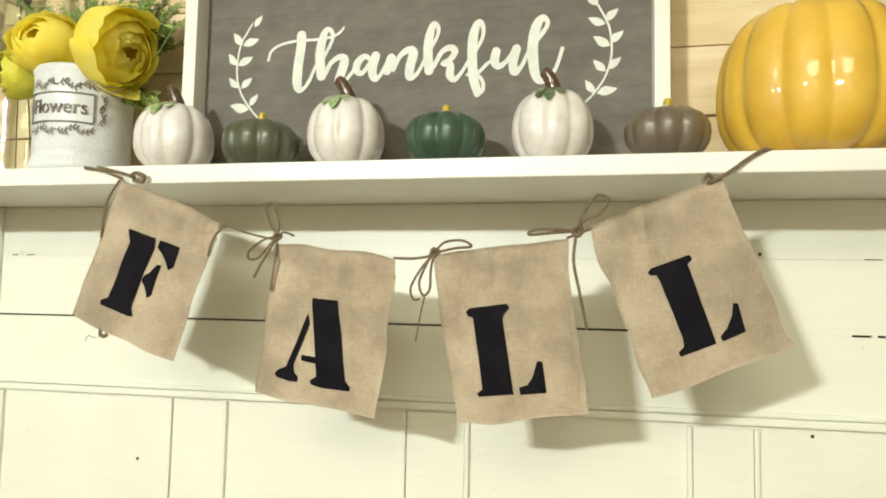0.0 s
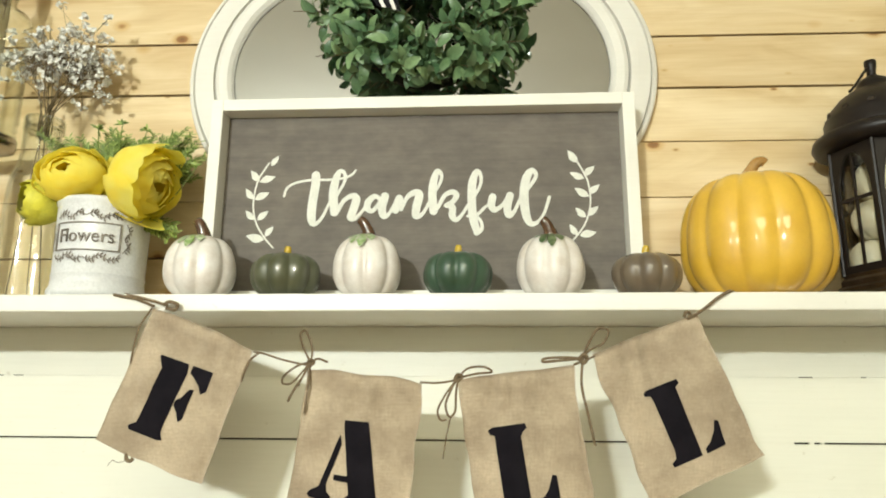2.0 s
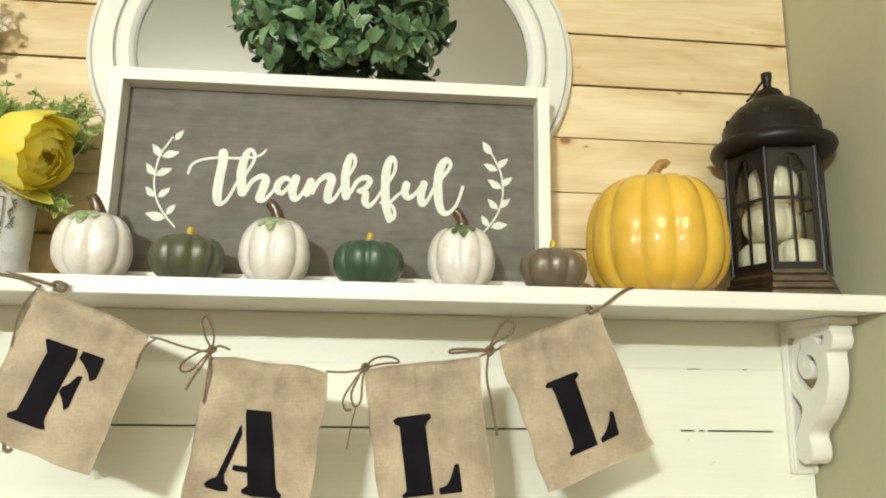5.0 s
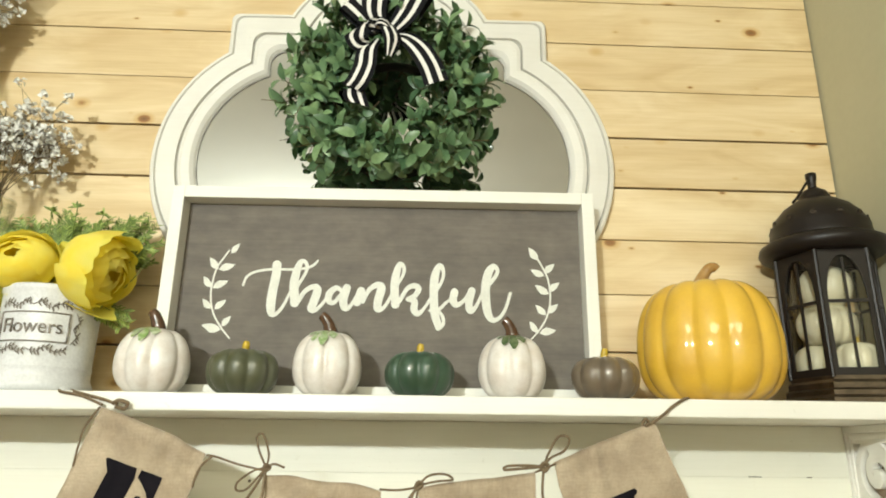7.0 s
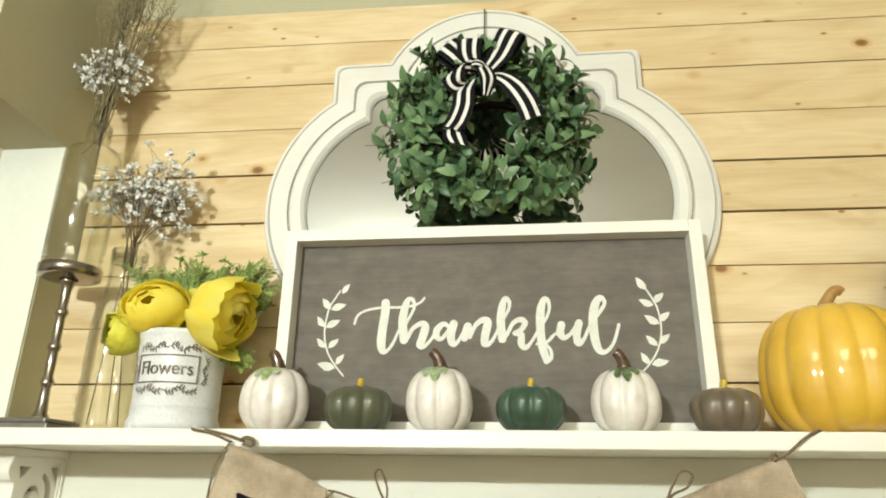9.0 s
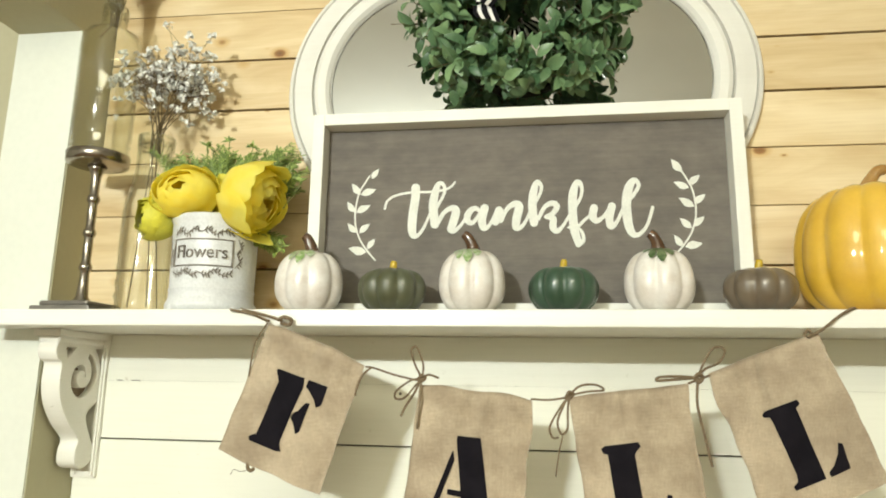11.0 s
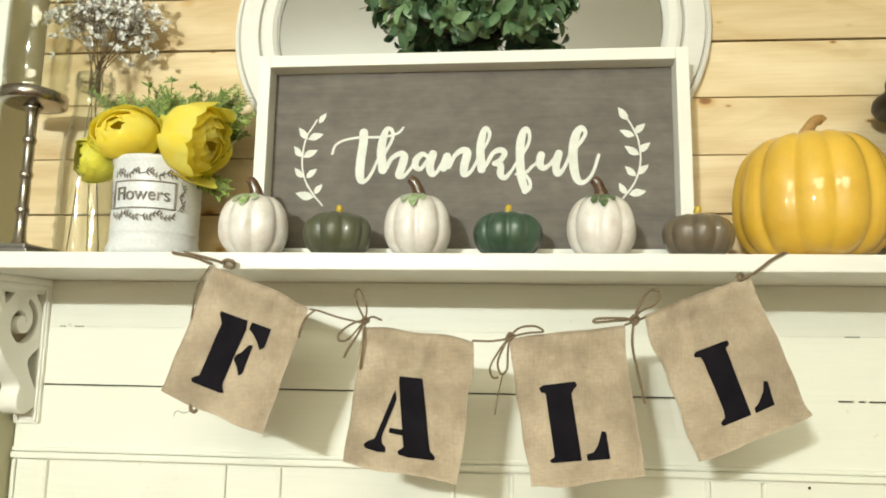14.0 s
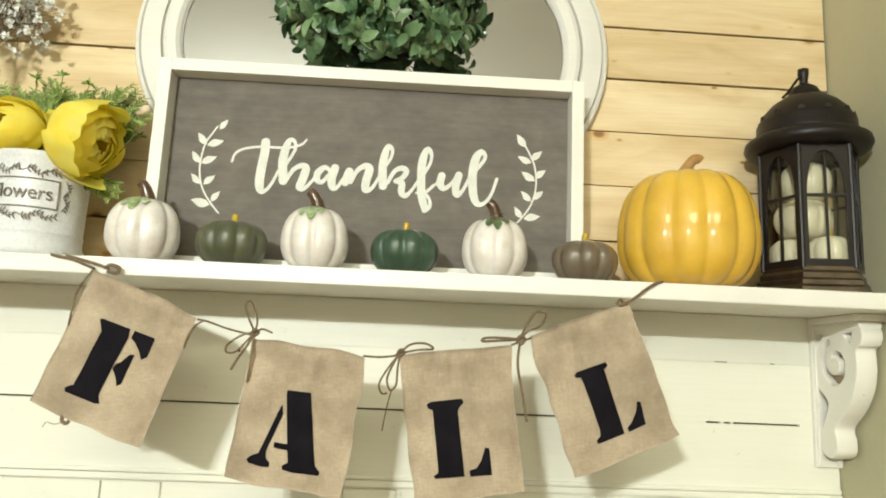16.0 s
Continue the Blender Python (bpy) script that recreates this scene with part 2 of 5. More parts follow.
OLIVE_GLAZE = varied("olive_glaze", (0.058, 0.066, 0.034), (0.082, 0.088, 0.046), 0.45, 26.0, 300.0, 0.03, 0.0, 1.0, 0.96)
GREEN_GLAZE = varied("deep_green_glaze", (0.018, 0.056, 0.030), (0.034, 0.078, 0.044), 0.45, 26.0, 300.0, 0.03, 0.0, 1.0, 0.96)
BROWN_GLAZE = varied("grey_brown_glaze", (0.115, 0.085, 0.055), (0.155, 0.12, 0.08), 0.45, 26.0, 300.0, 0.03, 0.0, 1.0, 0.96)
BROWN_STEM = varied("brown_stem_glaze", (0.070, 0.034, 0.017), (0.15, 0.080, 0.040), 0.22, 90.0, 300.0, 0.1, 0.0, 0.6)
GOLD_STEM = varied("golden_brown_stem_glaze", (0.36, 0.19, 0.05), (0.50, 0.30, 0.10), 0.2, 60.0, 300.0, 0.1, 0.0, 0.7)
YELLOW_STEM = varied("yellow_stem_glaze", (0.60, 0.42, 0.03), (0.50, 0.34, 0.03), 0.25, 90.0, 300.0, 0.1, 0.0, 0.6)
LEAF_GLAZE = varied("painted_leaf_green", (0.20, 0.34, 0.09), (0.62, 0.66, 0.50), 0.3, 190.0, 300.0, 0.1, 0.0, 0.5)
DARK_LEAF_GLAZE = varied("painted_dark_leaf_green", (0.05, 0.10, 0.03), (0.20, 0.24, 0.12), 0.3, 190.0, 300.0, 0.1, 0.0, 0.5)
BLACK_IRON = varied("black_brown_iron", (0.011, 0.008, 0.0065), (0.016, 0.011, 0.009), 0.42, 30.0, 400.0, 0.2, 0.0)
BLACK_IRON.node_tree.nodes["Principled BSDF"].inputs["Specular IOR Level"].default_value = 0.3
BRONZE = varied("bronzed_metal", (0.10, 0.078, 0.055), (0.16, 0.125, 0.09), 0.35, 50.0, 400.0, 0.1, 0.9)
NICKEL = varied("brushed_nickel", (0.40, 0.36, 0.31), (0.30, 0.265, 0.225), 0.25, 40.0, 600.0, 0.1, 1.0)
PEWTER = varied("dull_pewter", (0.27, 0.25, 0.225), (0.20, 0.185, 0.165), 0.45, 40.0, 600.0, 0.15, 0.7)
POT_CERAMIC = varied("whitewashed_metal_pot", (0.76, 0.775, 0.785), (0.66, 0.67, 0.675), 0.4, 24.0, 300.0, 0.1)
POT_RELIEF = varied("grey_brown_relief_wash", (0.14, 0.12, 0.10), (0.30, 0.27, 0.235), 0.6, 90.0, 500.0, 0.1)
PETAL = petal_material()
PETAL_GREEN = varied("yellow_green_petal", (0.74, 0.68, 0.06), (0.58, 0.56, 0.07), 0.6, 40.0, 300.0, 0.15)
FERN = leaf_material("fern_green", (0.085, 0.14, 0.02), (0.33, 0.43, 0.10))
BOX_LEAF = leaf_material("boxwood_leaf", (0.055, 0.125, 0.056), (0.215, 0.335, 0.155), 0.42)
GROOVE_GREY = varied("antiqued_groove_grey", (0.30, 0.29, 0.26), (0.46, 0.45, 0.41), 0.7, 40.0, 400.0, 0.1)
# brown that stands for the shade in the brackets' pierced slots
SLOT_SHADE = varied("slot_shade_brown", (0.26, 0.19, 0.125), (0.34, 0.26, 0.175), 0.8, 40.0, 300.0, 0.1)
DARK_TWIG = varied("dark_wreath_twig", (0.028, 0.028, 0.016), (0.05, 0.045, 0.028), 0.9)
STEM_BROWN = varied("dry_stem", (0.13, 0.09, 0.045), (0.20, 0.15, 0.08), 0.9)
DRY_GRASS = varied("dry_grass", (0.25, 0.215, 0.115), (0.18, 0.15, 0.08), 0.9)
BLOSSOM = leaf_material("white_blossom", (0.74, 0.74, 0.70), (0.90, 0.90, 0.86), 0.8)
RIBBON = ribbon_material()
GLASS = clear_glass("bottle_glass", (0.985, 0.99, 0.965))
PANE = clear_glass("lantern_pane_glass", (0.98, 0.98, 0.95))
SILVERED = material("silvered_glass", (0.78, 0.79, 0.76), 0.03, 1.0)
CREAM_GLAZE = varied("cream_glaze", (0.80, 0.76, 0.62), (0.72, 0.68, 0.53), 0.3, 30.0, 300.0, 0.05, 0.0, 0.4, 0.95)


# ---------------------------------------------------------------- mesh helpers
def part(name, bm, mat, parent=None, label="", smooth=False):
    me = bpy.data.meshes.new(name)
    if smooth:
        for f in bm.faces:
            f.smooth = True
    bm.to_mesh(me)
    bm.free()
    me.materials.append(mat)
    ob = new(name, me)
    if parent:
        ob.parent = parent
    return tagged(ob, label)


def thing(name, place, label, category, group=""):
    ob = new(name)
    ob.empty_display_size = 0.02
    ob.location = place
    return tagged(ob, label, category, group)


def box(x0, x1, y0, y1, z0, z1, bevel=0.0, bm=None):
    bm = bm or bmesh.new()
    r = bmesh.ops.create_cube(bm, size=1, matrix=Matrix.Translation(((x0 + x1) / 2, (y0 + y1) / 2, (z0 + z1) / 2)) @ Matrix.Diagonal((x1 - x0, y1 - y0, z1 - z0, 1)))
    if bevel:
        edges = list({e for v in r["verts"] for e in v.link_edges})
        bmesh.ops.bevel(bm, geom=edges, offset=bevel, segments=2, affect="EDGES", profile=0.6)
    return bm


def lathe(profile, segments=40, bm=None, place=(0, 0, 0)):
    """Spin (radius, height) pairs round z; radius 0 closes with a point."""
    bm = bm or bmesh.new()
    rings = []
    o = Vector(place)
    for r, z in profile:
        if r <= 1e-6:
            rings.append([bm.verts.new(o + Vector((0, 0, z)))])
        else:
            rings.append([bm.verts.new(o + Vector((r * math.cos(a), r * math.sin(a), z))) for a in (2 * math.pi * i / segments for i in range(segments))])
    for a, b in zip(rings, rings[1:]):
        for i in range(segments):
            j = (i + 1) % segments
            if len(a) == 1 and len(b) == 1:
                continue
            if len(a) == 1:
                bm.faces.new((a[0], b[j], b[i]))
            elif len(b) == 1:
                bm.faces.new((a[i], a[j], b[0]))
            else:
                bm.faces.new((a[i], a[j], b[j], b[i]))
    bmesh.ops.recalc_face_normals(bm, faces=bm.faces)
    return bm


def spline(points, steps=8):
    """Catmull-Rom through points of any width."""
    pts = [np.array(p, float) for p in points]
    pts = [2 * pts[0] - pts[1], *pts, 2 * pts[-1] - pts[-2]]
    out = []
    for a, b, c, d in zip(pts, pts[1:], pts[2:], pts[3:]):
        for i in range(steps):
            t = i / steps
            out.append(0.5 * (2 * b + (c - a) * t + (2 * a - 5 * b + 4 * c - d) * t * t + (3 * b - a - 3 * c + d) * t ** 3))
    out.append(pts[-2])
    return out


def tube(points, radius, sides=8, bm=None, steps=6):
    """A round tube along a spline; radius is one number or one for each point."""
    bm = bm or bmesh.new()
    radii = radius if isinstance(radius, (list, tuple)) else [radius] * len(points)
    path = spline([(*p, r) for p, r in zip(points, radii)], steps) if steps > 1 else [np.array((*p, r)) for p, r in zip(points, radii)]
    rings, up = [], Vector((0.31, 0.22, 0.92))
    for i, p in enumerate(path):
        d = Vector(path[min(i + 1, len(path) - 1)][:3] - path[max(i - 1, 0)][:3])
        if d.length < 1e-9:
            continue
        d.normalize()
        side = d.cross(up)
        if side.length < 1e-4:
            side = d.cross(Vector((1, 0, 0)))
        side.normalize()
        up = side.cross(d)
        c = Vector(p[:3])
        rad = float(p[3])
        rings.append([bm.verts.new(c + (math.cos(a) * side + math.sin(a) * up) * rad) for a in (2 * math.pi * k / sides for k in range(sides))])
    for a, b in zip(rings, rings[1:]):
        for k in range(sides):
            bm.faces.new((a[k], a[(k + 1) % sides], b[(k + 1) % sides], b[k]))
    if len(rings) > 1:
        bm.faces.new(rings[0][::-1])
        bm.faces.new(rings[-1])
    return bm


def flat_shape(outlines, thickness, rounded=0.0):
    """Fills closed outlines in the x-z plane (an outline inside another is a hole); front at y = -thickness / 2."""
    cu = bpy.data.curves.new("outline", "CURVE")
    cu.dimensions, cu.fill_mode, cu.extrude, cu.bevel_depth, cu.bevel_resolution = "2D", "BOTH", max(thickness / 2 - rounded, 1e-5), rounded, 1
    cu.offset = -rounded
    for pts in outlines:
        s = cu.splines.new("POLY")
        s.points.add(len(pts) - 1)
        for p, (x, z) in zip(s.points, pts):
            p.co = (x, z, 0, 1)
        s.use_cyclic_u = True
    ob = bpy.data.objects.new("outline", cu)
    me = bpy.data.meshes.new_from_object(ob)
    bm = bmesh.new()
    bm.from_mesh(me)
    bmesh.ops.rotate(bm, verts=bm.verts, cent=(0, 0, 0), matrix=Matrix.Rotation(math.pi / 2, 3, "X"))
    bpy.data.objects.remove(ob)
    bpy.data.curves.remove(cu)
    bpy.data.meshes.remove(me)
    return bm


def ribbon_stroke(points, thickness, bm, y=0.0):
    """A painted stroke in the x-z plane: (x, z, width) along a spline, with round ends, thickness proud of y."""
    path = spline(points, 7)
    left, right = [], []
    n = len(path)
    tang = []
    for i in range(n):
        d = path[min(i + 1, n - 1)][:2] - path[max(i - 1, 0)][:2]
        tang.append(d / (np.linalg.norm(d) + 1e-9))
    for p, d in zip(path, tang):
        w = max(p[2], 0.0012) / 2
        left.append((p[0] - d[1] * w, p[1] + d[0] * w))
        right.append((p[0] + d[1] * w, p[1] - d[0] * w))
    lv = [bm.verts.new((x, y - thickness - 0.0006 * i / n, z)) for i, (x, z) in enumerate(left)]
    rv = [bm.verts.new((x, y - thickness - 0.0006 * i / n, z)) for i, (x, z) in enumerate(right)]
    for i in range(n - 1):
        bm.faces.new((lv[i], rv[i], rv[i + 1], lv[i + 1]))
    for p, d, sign in ((path[0], tang[0], -1), (path[-1], tang[-1], 1)):
        w = max(p[2], 0.0012) / 2
        a0 = math.atan2(d[1], d[0]) + (0 if sign > 0 else math.pi)
        fan = [bm.verts.new((p[0] + w * math.cos(a0 + a), y - thickness - (0.0006 if sign > 0 else 0.0), p[1] + w * math.sin(a0 + a))) for a in np.linspace(-math.pi / 2, math.pi / 2, 7)]
        bm.faces.new(fan)
    return bm


def leaf_blade(bm, base_point, tip, width, normal, curl=0.15, rows=4):
    """One pointed leaf with a folded midrib."""
    a, b, n = Vector(base_point), Vector(tip), Vector(normal).normalized()
    d = b - a
    side = d.cross(n)
    if side.length < 1e-9:
        return
    side.normalize()
    n = side.cross(d).normalized()
    length = d.length
    prev = None
    for i in range(rows + 1):
        t = i / rows
        w = width * 0.5 * math.sin(math.pi * min(max(t * 0.92 + 0.04, 0), 1)) ** 0.8
        c = a + d * t + n * (curl * length * (t - t * t) * 2 - curl * length * t * t * 0.6)
        row = [bm.verts.new(c - side * w + n * w * 0.35), bm.verts.new(c), bm.verts.new(c + side * w + n * w * 0.35)]
        if prev:
            bm.faces.new((prev[0], prev[1], row[1], row[0]))
            bm.faces.new((prev[1], prev[2], row[2], row[1]))
        prev = row


# ---------------------------------------------------------------- the setting
WALL_L, WALL_R = -0.699, 0.717
LOWER = 0.020          # face of the painted boards under the shelf
SHELF = 1.30            # top of the shelf
SHELF_FRONT = -0.163

tagged(part("floor", box(-3.0, 3.0, -4.0, 0.16, -0.1, 0.0), FLOOR_WOOD), "dark brown wooden floor of the room", "floor", kind="structure")
tagged(part("ceiling", box(-3.0, 3.0, -4.0, 0.16, 2.45, 2.55), GREY_PLASTER), "plain pale painted ceiling", "ceiling", kind="structure")
tagged(part("wall_north", box(-3.0, 3.0, 0.048, 0.16, 0, 2.45), PLASTER), "smooth tan painted wall above the pine boards", "wall", kind="structure")
tagged(part("wall_south", box(-3.0, 3.0, -4.1, -4.0, 0, 2.45), GREY_PLASTER), "plain pale wall that closes the room", "wall", kind="structure")
tagged(part("wall_west", box(-3.1, -3.0, -4.1, 0.16, 0, 2.45), GREY_PLASTER), "plain pale wall that closes the room", "wall", kind="structure")
tagged(part("wall_east", box(3.0, 3.1, -4.1, 0.16, 0, 2.45), GREY_PLASTER), "plain pale wall that closes the room", "wall", kind="structure")
# short return walls on both sides of the mantel
JAMB_L, JAMB_R = -0.076, -0.215

tagged(part("wall_return_west", box(WALL_L - 0.115, WALL_L, JAMB_L, 0.048, 0, 1.760), PLASTER), "short tan return wall, its end face coloured lighter as lit", "wall", kind="structure")
# thin sheet over the end of the wall; its paler colour imitates lamplight
tagged(part("wall_end_west", box(WALL_L - 0.115, WALL_L - 0.001, JAMB_L - 0.004, JAMB_L - 0.0002, 0, 1.760), LIT_PLASTER), "end face of the return wall, lamplight painted in as a paler tone", "wall", kind="structure")
tagged(part("header_west", box(WALL_L - 0.115, WALL_L, -0.27, 0.048, 1.760, 2.45, 0.002), PLASTER), "tan header over the opening beside the mantel", "wall", kind="structure")
tagged(part("wall_return_east", box(WALL_R, WALL_R + 0.30, JAMB_R, 0.048, 0, 2.45, 0.003), PLASTER), "smooth grey-tan return wall beside the mantel", "wall", kind="structure")
# same painted-in brightness on the east end
tagged(part("wall_end_east", box(WALL_R + 0.001, WALL_R + 0.30, JAMB_R - 0.004, JAMB_R, 0, 2.45), LIT_PLASTER), "end face of the return wall in the painted-in lit tone", "wall", kind="structure")

# pine boards above the shelf
JOINTS = [1.301, 1.380, 1.467, 1.554, 1.641, 1.728, 1.8145, 1.902, 1.986, 2.060]
GAPS = [0.002, 0.0028, 0.0014, 0.0016, 0.0035, 0.0034, 0.0012, 0.0020, 0.0014, 0.002]
boards = tagged(part("pine_wall", box(WALL_L + 0.001, WALL_R - 0.001, 0.016, 0.046, 1.302, 2.058), DARK), "wall of natural pine boards with knots and dark joints", "plank wall", kind="structure")
for i in range(len(JOINTS) - 1):
    z0, z1 = JOINTS[i] + GAPS[i] / 2, JOINTS[i + 1] - GAPS[i + 1] / 2
    plank = box(WALL_L + 0.002, WALL_R - 0.003, 0.0, 0.0155, z0, z1, 0.0011)
    for v in plank.verts:
        # the boards climb a little towards the old return wall, the upper ones more
        v.co.z += 0.021 * max(v.co.z - 1.38, 0.0) * (0.45 - v.co.x)
    part("plank", plank, PINE, boards)

# painted boards under the shelf
lower = tagged(part("painted_wall", box(WALL_L + 0.001, WALL_R - 0.001, LOWER + 0.012, 0.046, 0.0, 1.279), DARK), "cream painted board wall with thin joints and panel mouldings", "plank wall", kind="structure")
part("plank", box(WALL_L + 0.002, WALL_R - 0.002, LOWER, LOWER + 0.0115, 1.20725, 1.2785, 0.0003), PAINT, lower)
part("plank", box(WALL_L + 0.002, WALL_R - 0.002, LOWER, LOWER + 0.0115, 1.1190, 1.2071, 0.0006), PAINT, lower)
part("plank", box(WALL_L + 0.002, WALL_R - 0.002, LOWER, LOWER + 0.0115, 1.0175, 1.1164, 0.0006), PAINT, lower)
part("plank", box(WALL_L + 0.002, WALL_R - 0.002, LOWER + 0.004, LOWER + 0.0115, 0.0, 1.0170, 0.0006), PAINT, lower)
rail = bmesh.new()
box(WALL_L + 0.002, WALL_R - 0.002, LOWER - 0.006, LOWER + 0.004, 1.0075, 1.0170, 0.002, rail)
box(WALL_L + 0.002, WALL_R - 0.002, LOWER - 0.004, LOWER + 0.004, 1.0180, 1.0240, 0.0015, rail)
for v in rail.verts:
    # the moulding rises a little to one side
    v.co.z += 0.0012 + 0.002 * v.co.x
part("rail_moulding", rail, PAINT, lower)
for x0, x1 in ((WALL_L + 0.003, -0.638), (-0.364, -0.274), (-0.024, 0.066), (0.331, 0.413), (0.668, WALL_R - 0.003)):
    stile = bmesh.new()
    box(x0 + 0.007, x1 - 0.007, LOWER, LOWER + 0.005, 0.02, 1.005, 0.001, stile)
    for a in (x0, x1 - 0.0065):
        box(a, a + 0.006, LOWER - 0.003, LOWER + 0.005, 0.02, 1.005, 0.002, stile)
    part("stile", stile, PAINT, lower)

for x, z in ((-0.412, 0.918), (0.471, 1.000), (-0.181, 1.194), (0.416, 1.213)):
    dent = lathe([(0.0, -0.0006), (0.0019, -0.0004), (0.0022, 0.0006), (0.0, 0.0006)], 9)
    bmesh.ops.rotate(dent, verts=dent.verts, cent=(0, 0, 0), matrix=Matrix.Rotation(math.pi / 2, 3, "X"))
    bmesh.ops.translate(dent, verts=dent.verts, vec=(x, LOWER + (0.0034 if z < 1.016 else -0.0006), z))
    part("nail_head", dent, DARK, lower)

for x0, x1 in ((0.392, 0.515), (0.536, 0.542), (0.552, 0.556), (0.657, 0.714)):
    part("paint_filler", box(x0, x1, LOWER + 0.0002, LOWER + 0.006, 1.1160, 1.1194), PAINT, lower)
for x0, x1 in ((-0.640, -0.630), (-0.615, -0.600), (0.530, 0.549), (0.615, 0.622), (-0.33, -0.315)):
    part("open_joint", box(x0, x1, LOWER - 0.0003, LOWER + 0.002, 1.2066, 1.2078), DARK, lower)

# the shelf, notched round the return wall
shelf = thing("mantel_shelf", (0.0, 0.0, 1.279), "white painted wooden mantel shelf on two scroll brackets", "shelf")
h = SHELF - 1.279
part("board", box(WALL_L - 0.06, WALL_R - 0.002, SHELF_FRONT + 0.0085, JAMB_L - 0.018, 0.0, h), SHELF_PAINT, shelf)
part("back_board", box(WALL_L + 0.002, WALL_R - 0.002, JAMB_L - 0.0179, LOWER + 0.025, 0.0, h - 0.0003), SHELF_PAINT, shelf)
part("front_nosing", box(WALL_L - 0.06, WALL_R - 0.002, SHELF_FRONT, SHELF_FRONT + 0.0088, -0.0004, h + 0.0003, 0.0022), SHELF_PAINT, shelf)


# ---------------------------------------------------------------- scroll brackets under the shelf
def scroll_bracket(x):
    root = thing("shelf_bracket", (x, LOWER, 1.279), "white painted wooden scroll bracket with a pierced spiral", "bracket", "scroll brackets")
    back = bmesh.new()
    box(-0.0200, 0.0200, -0.007, 0.0, -0.2145, -0.001, 0.0015, back)
    for a in (-0.0180, 0.0110):
        box(a, a + 0.007, -0.011, -0.006, -0.211, -0.004, 0.0018, back)
    part("back_plate", back, SHELF_PAINT, root)
    crown = bmesh.new()
    box(-0.021, 0.021, -0.1165, -0.001, -0.010, -0.0005, 0.0012, crown)
    box(-0.017, 0.017, -0.111, -0.001, -0.019, -0.0095, 0.004, crown)
    part("crown_plate", crown, SHELF_PAINT, root)
    rim = spline([(0.006, -0.016), (0.100, -0.016), (0.110, -0.020), (0.1125, -0.031), (0.107, -0.042), (0.098, -0.048), (0.098, -0.075),
                  (0.090, -0.104), (0.070, -0.132), (0.050, -0.150), (0.045, -0.160), (0.049, -0.172), (0.047, -0.189), (0.034, -0.198),
                  (0.019, -0.195), (0.008, -0.184), (0.008, -0.172), (0.017, -0.157), (0.027, -0.140), (0.033, -0.124), (0.027, -0.114), (0.015, -0.105), (0.006, -0.094)], 5)
    outer = [(p[0], p[1]) for p in rim]
    cx, cz = 0.052, -0.066
    arm_out, arm_in = [], []
    for i in range(44):
        t = i / 43
        a = math.radians(110 + 430 * t)
        r = 0.0300 - 0.0235 * t
        w = 0.0072 * math.sin(math.pi * min(t * 1.1 + 0.04, 1.0)) ** 0.45 * (1 - 0.45 * t) + 0.0005
        arm_out.append((cx + (r + w) * math.cos(a), cz + 1.1 * (r + w) * math.sin(a)))
        arm_in.append((cx + (r - w) * math.cos(a), cz + 1.1 * (r - w) * math.sin(a)))
    slot = arm_out + arm_in[::-1]
    tri_a = [(0.011, -0.024), (0.028, -0.024), (0.019, -0.036), (0.012, -0.050)]
    tri_b = [(0.070, -0.024), (0.092, -0.024), (0.087, -0.040), (0.079, -0.034)]
    bm = flat_shape([outer, slot, tri_a, tri_b], 0.030, 0.0012)
    bmesh.ops.rotate(bm, verts=bm.verts, cent=(0, 0, 0), matrix=Matrix.Rotation(-math.pi / 2, 3, "Z"))
    part("scroll_panel", bm, SHELF_PAINT, root)
    # added board inside the panel, so the slots look dark as in shade
    part("slot_shade_board", box(-0.002, 0.002, -0.088, -0.010, -0.108, -0.021), SLOT_SHADE, root, "added brown board for the shade inside the scroll's slots")
    root.scale = (1.0, 1.05, 1.025)
    return root


scroll_bracket(-0.6765)
scroll_bracket(0.6965)


# ---------------------------------------------------------------- quatrefoil mirror
def quatrefoil(s, n=22):
    """Outline of the mirror frame, drawn in by s; centre at 0, 0."""
    top_c, top_r, side_c, side_r = 0.182, 0.185 - s, 0.128, 0.235 - s
    cx, cz = 0.2625 - s, 0.268 - s
    quarter = []
    a1 = math.acos(min(1, (cz - top_c) / top_r))
    for i in range(n):
        a = a1 * i / (n - 1)
        quarter.append((top_r * math.sin(a), top_c + top_r * math.cos(a)))
    r0 = 0.012 + 0.2 * s
    for i in range(7):
        a = math.pi / 2 * (1 - i / 6)
        quarter.append((cx - r0 + r0 * math.cos(a), cz - r0 + r0 * math.sin(a)))
    a2 = math.acos(min(1, (cx - side_c) / side_r))
    for i in range(n):
        a = a2 * (1 - i / (n - 1))
        quarter.append((side_c + side_r * math.cos(a), side_r * math.sin(a)))
    q = quarter[:-1]
    right = quarter + [(x, -z) for x, z in q[::-1]]
    return right + [(-x, z) for x, z in right[::-1][1:-1]]


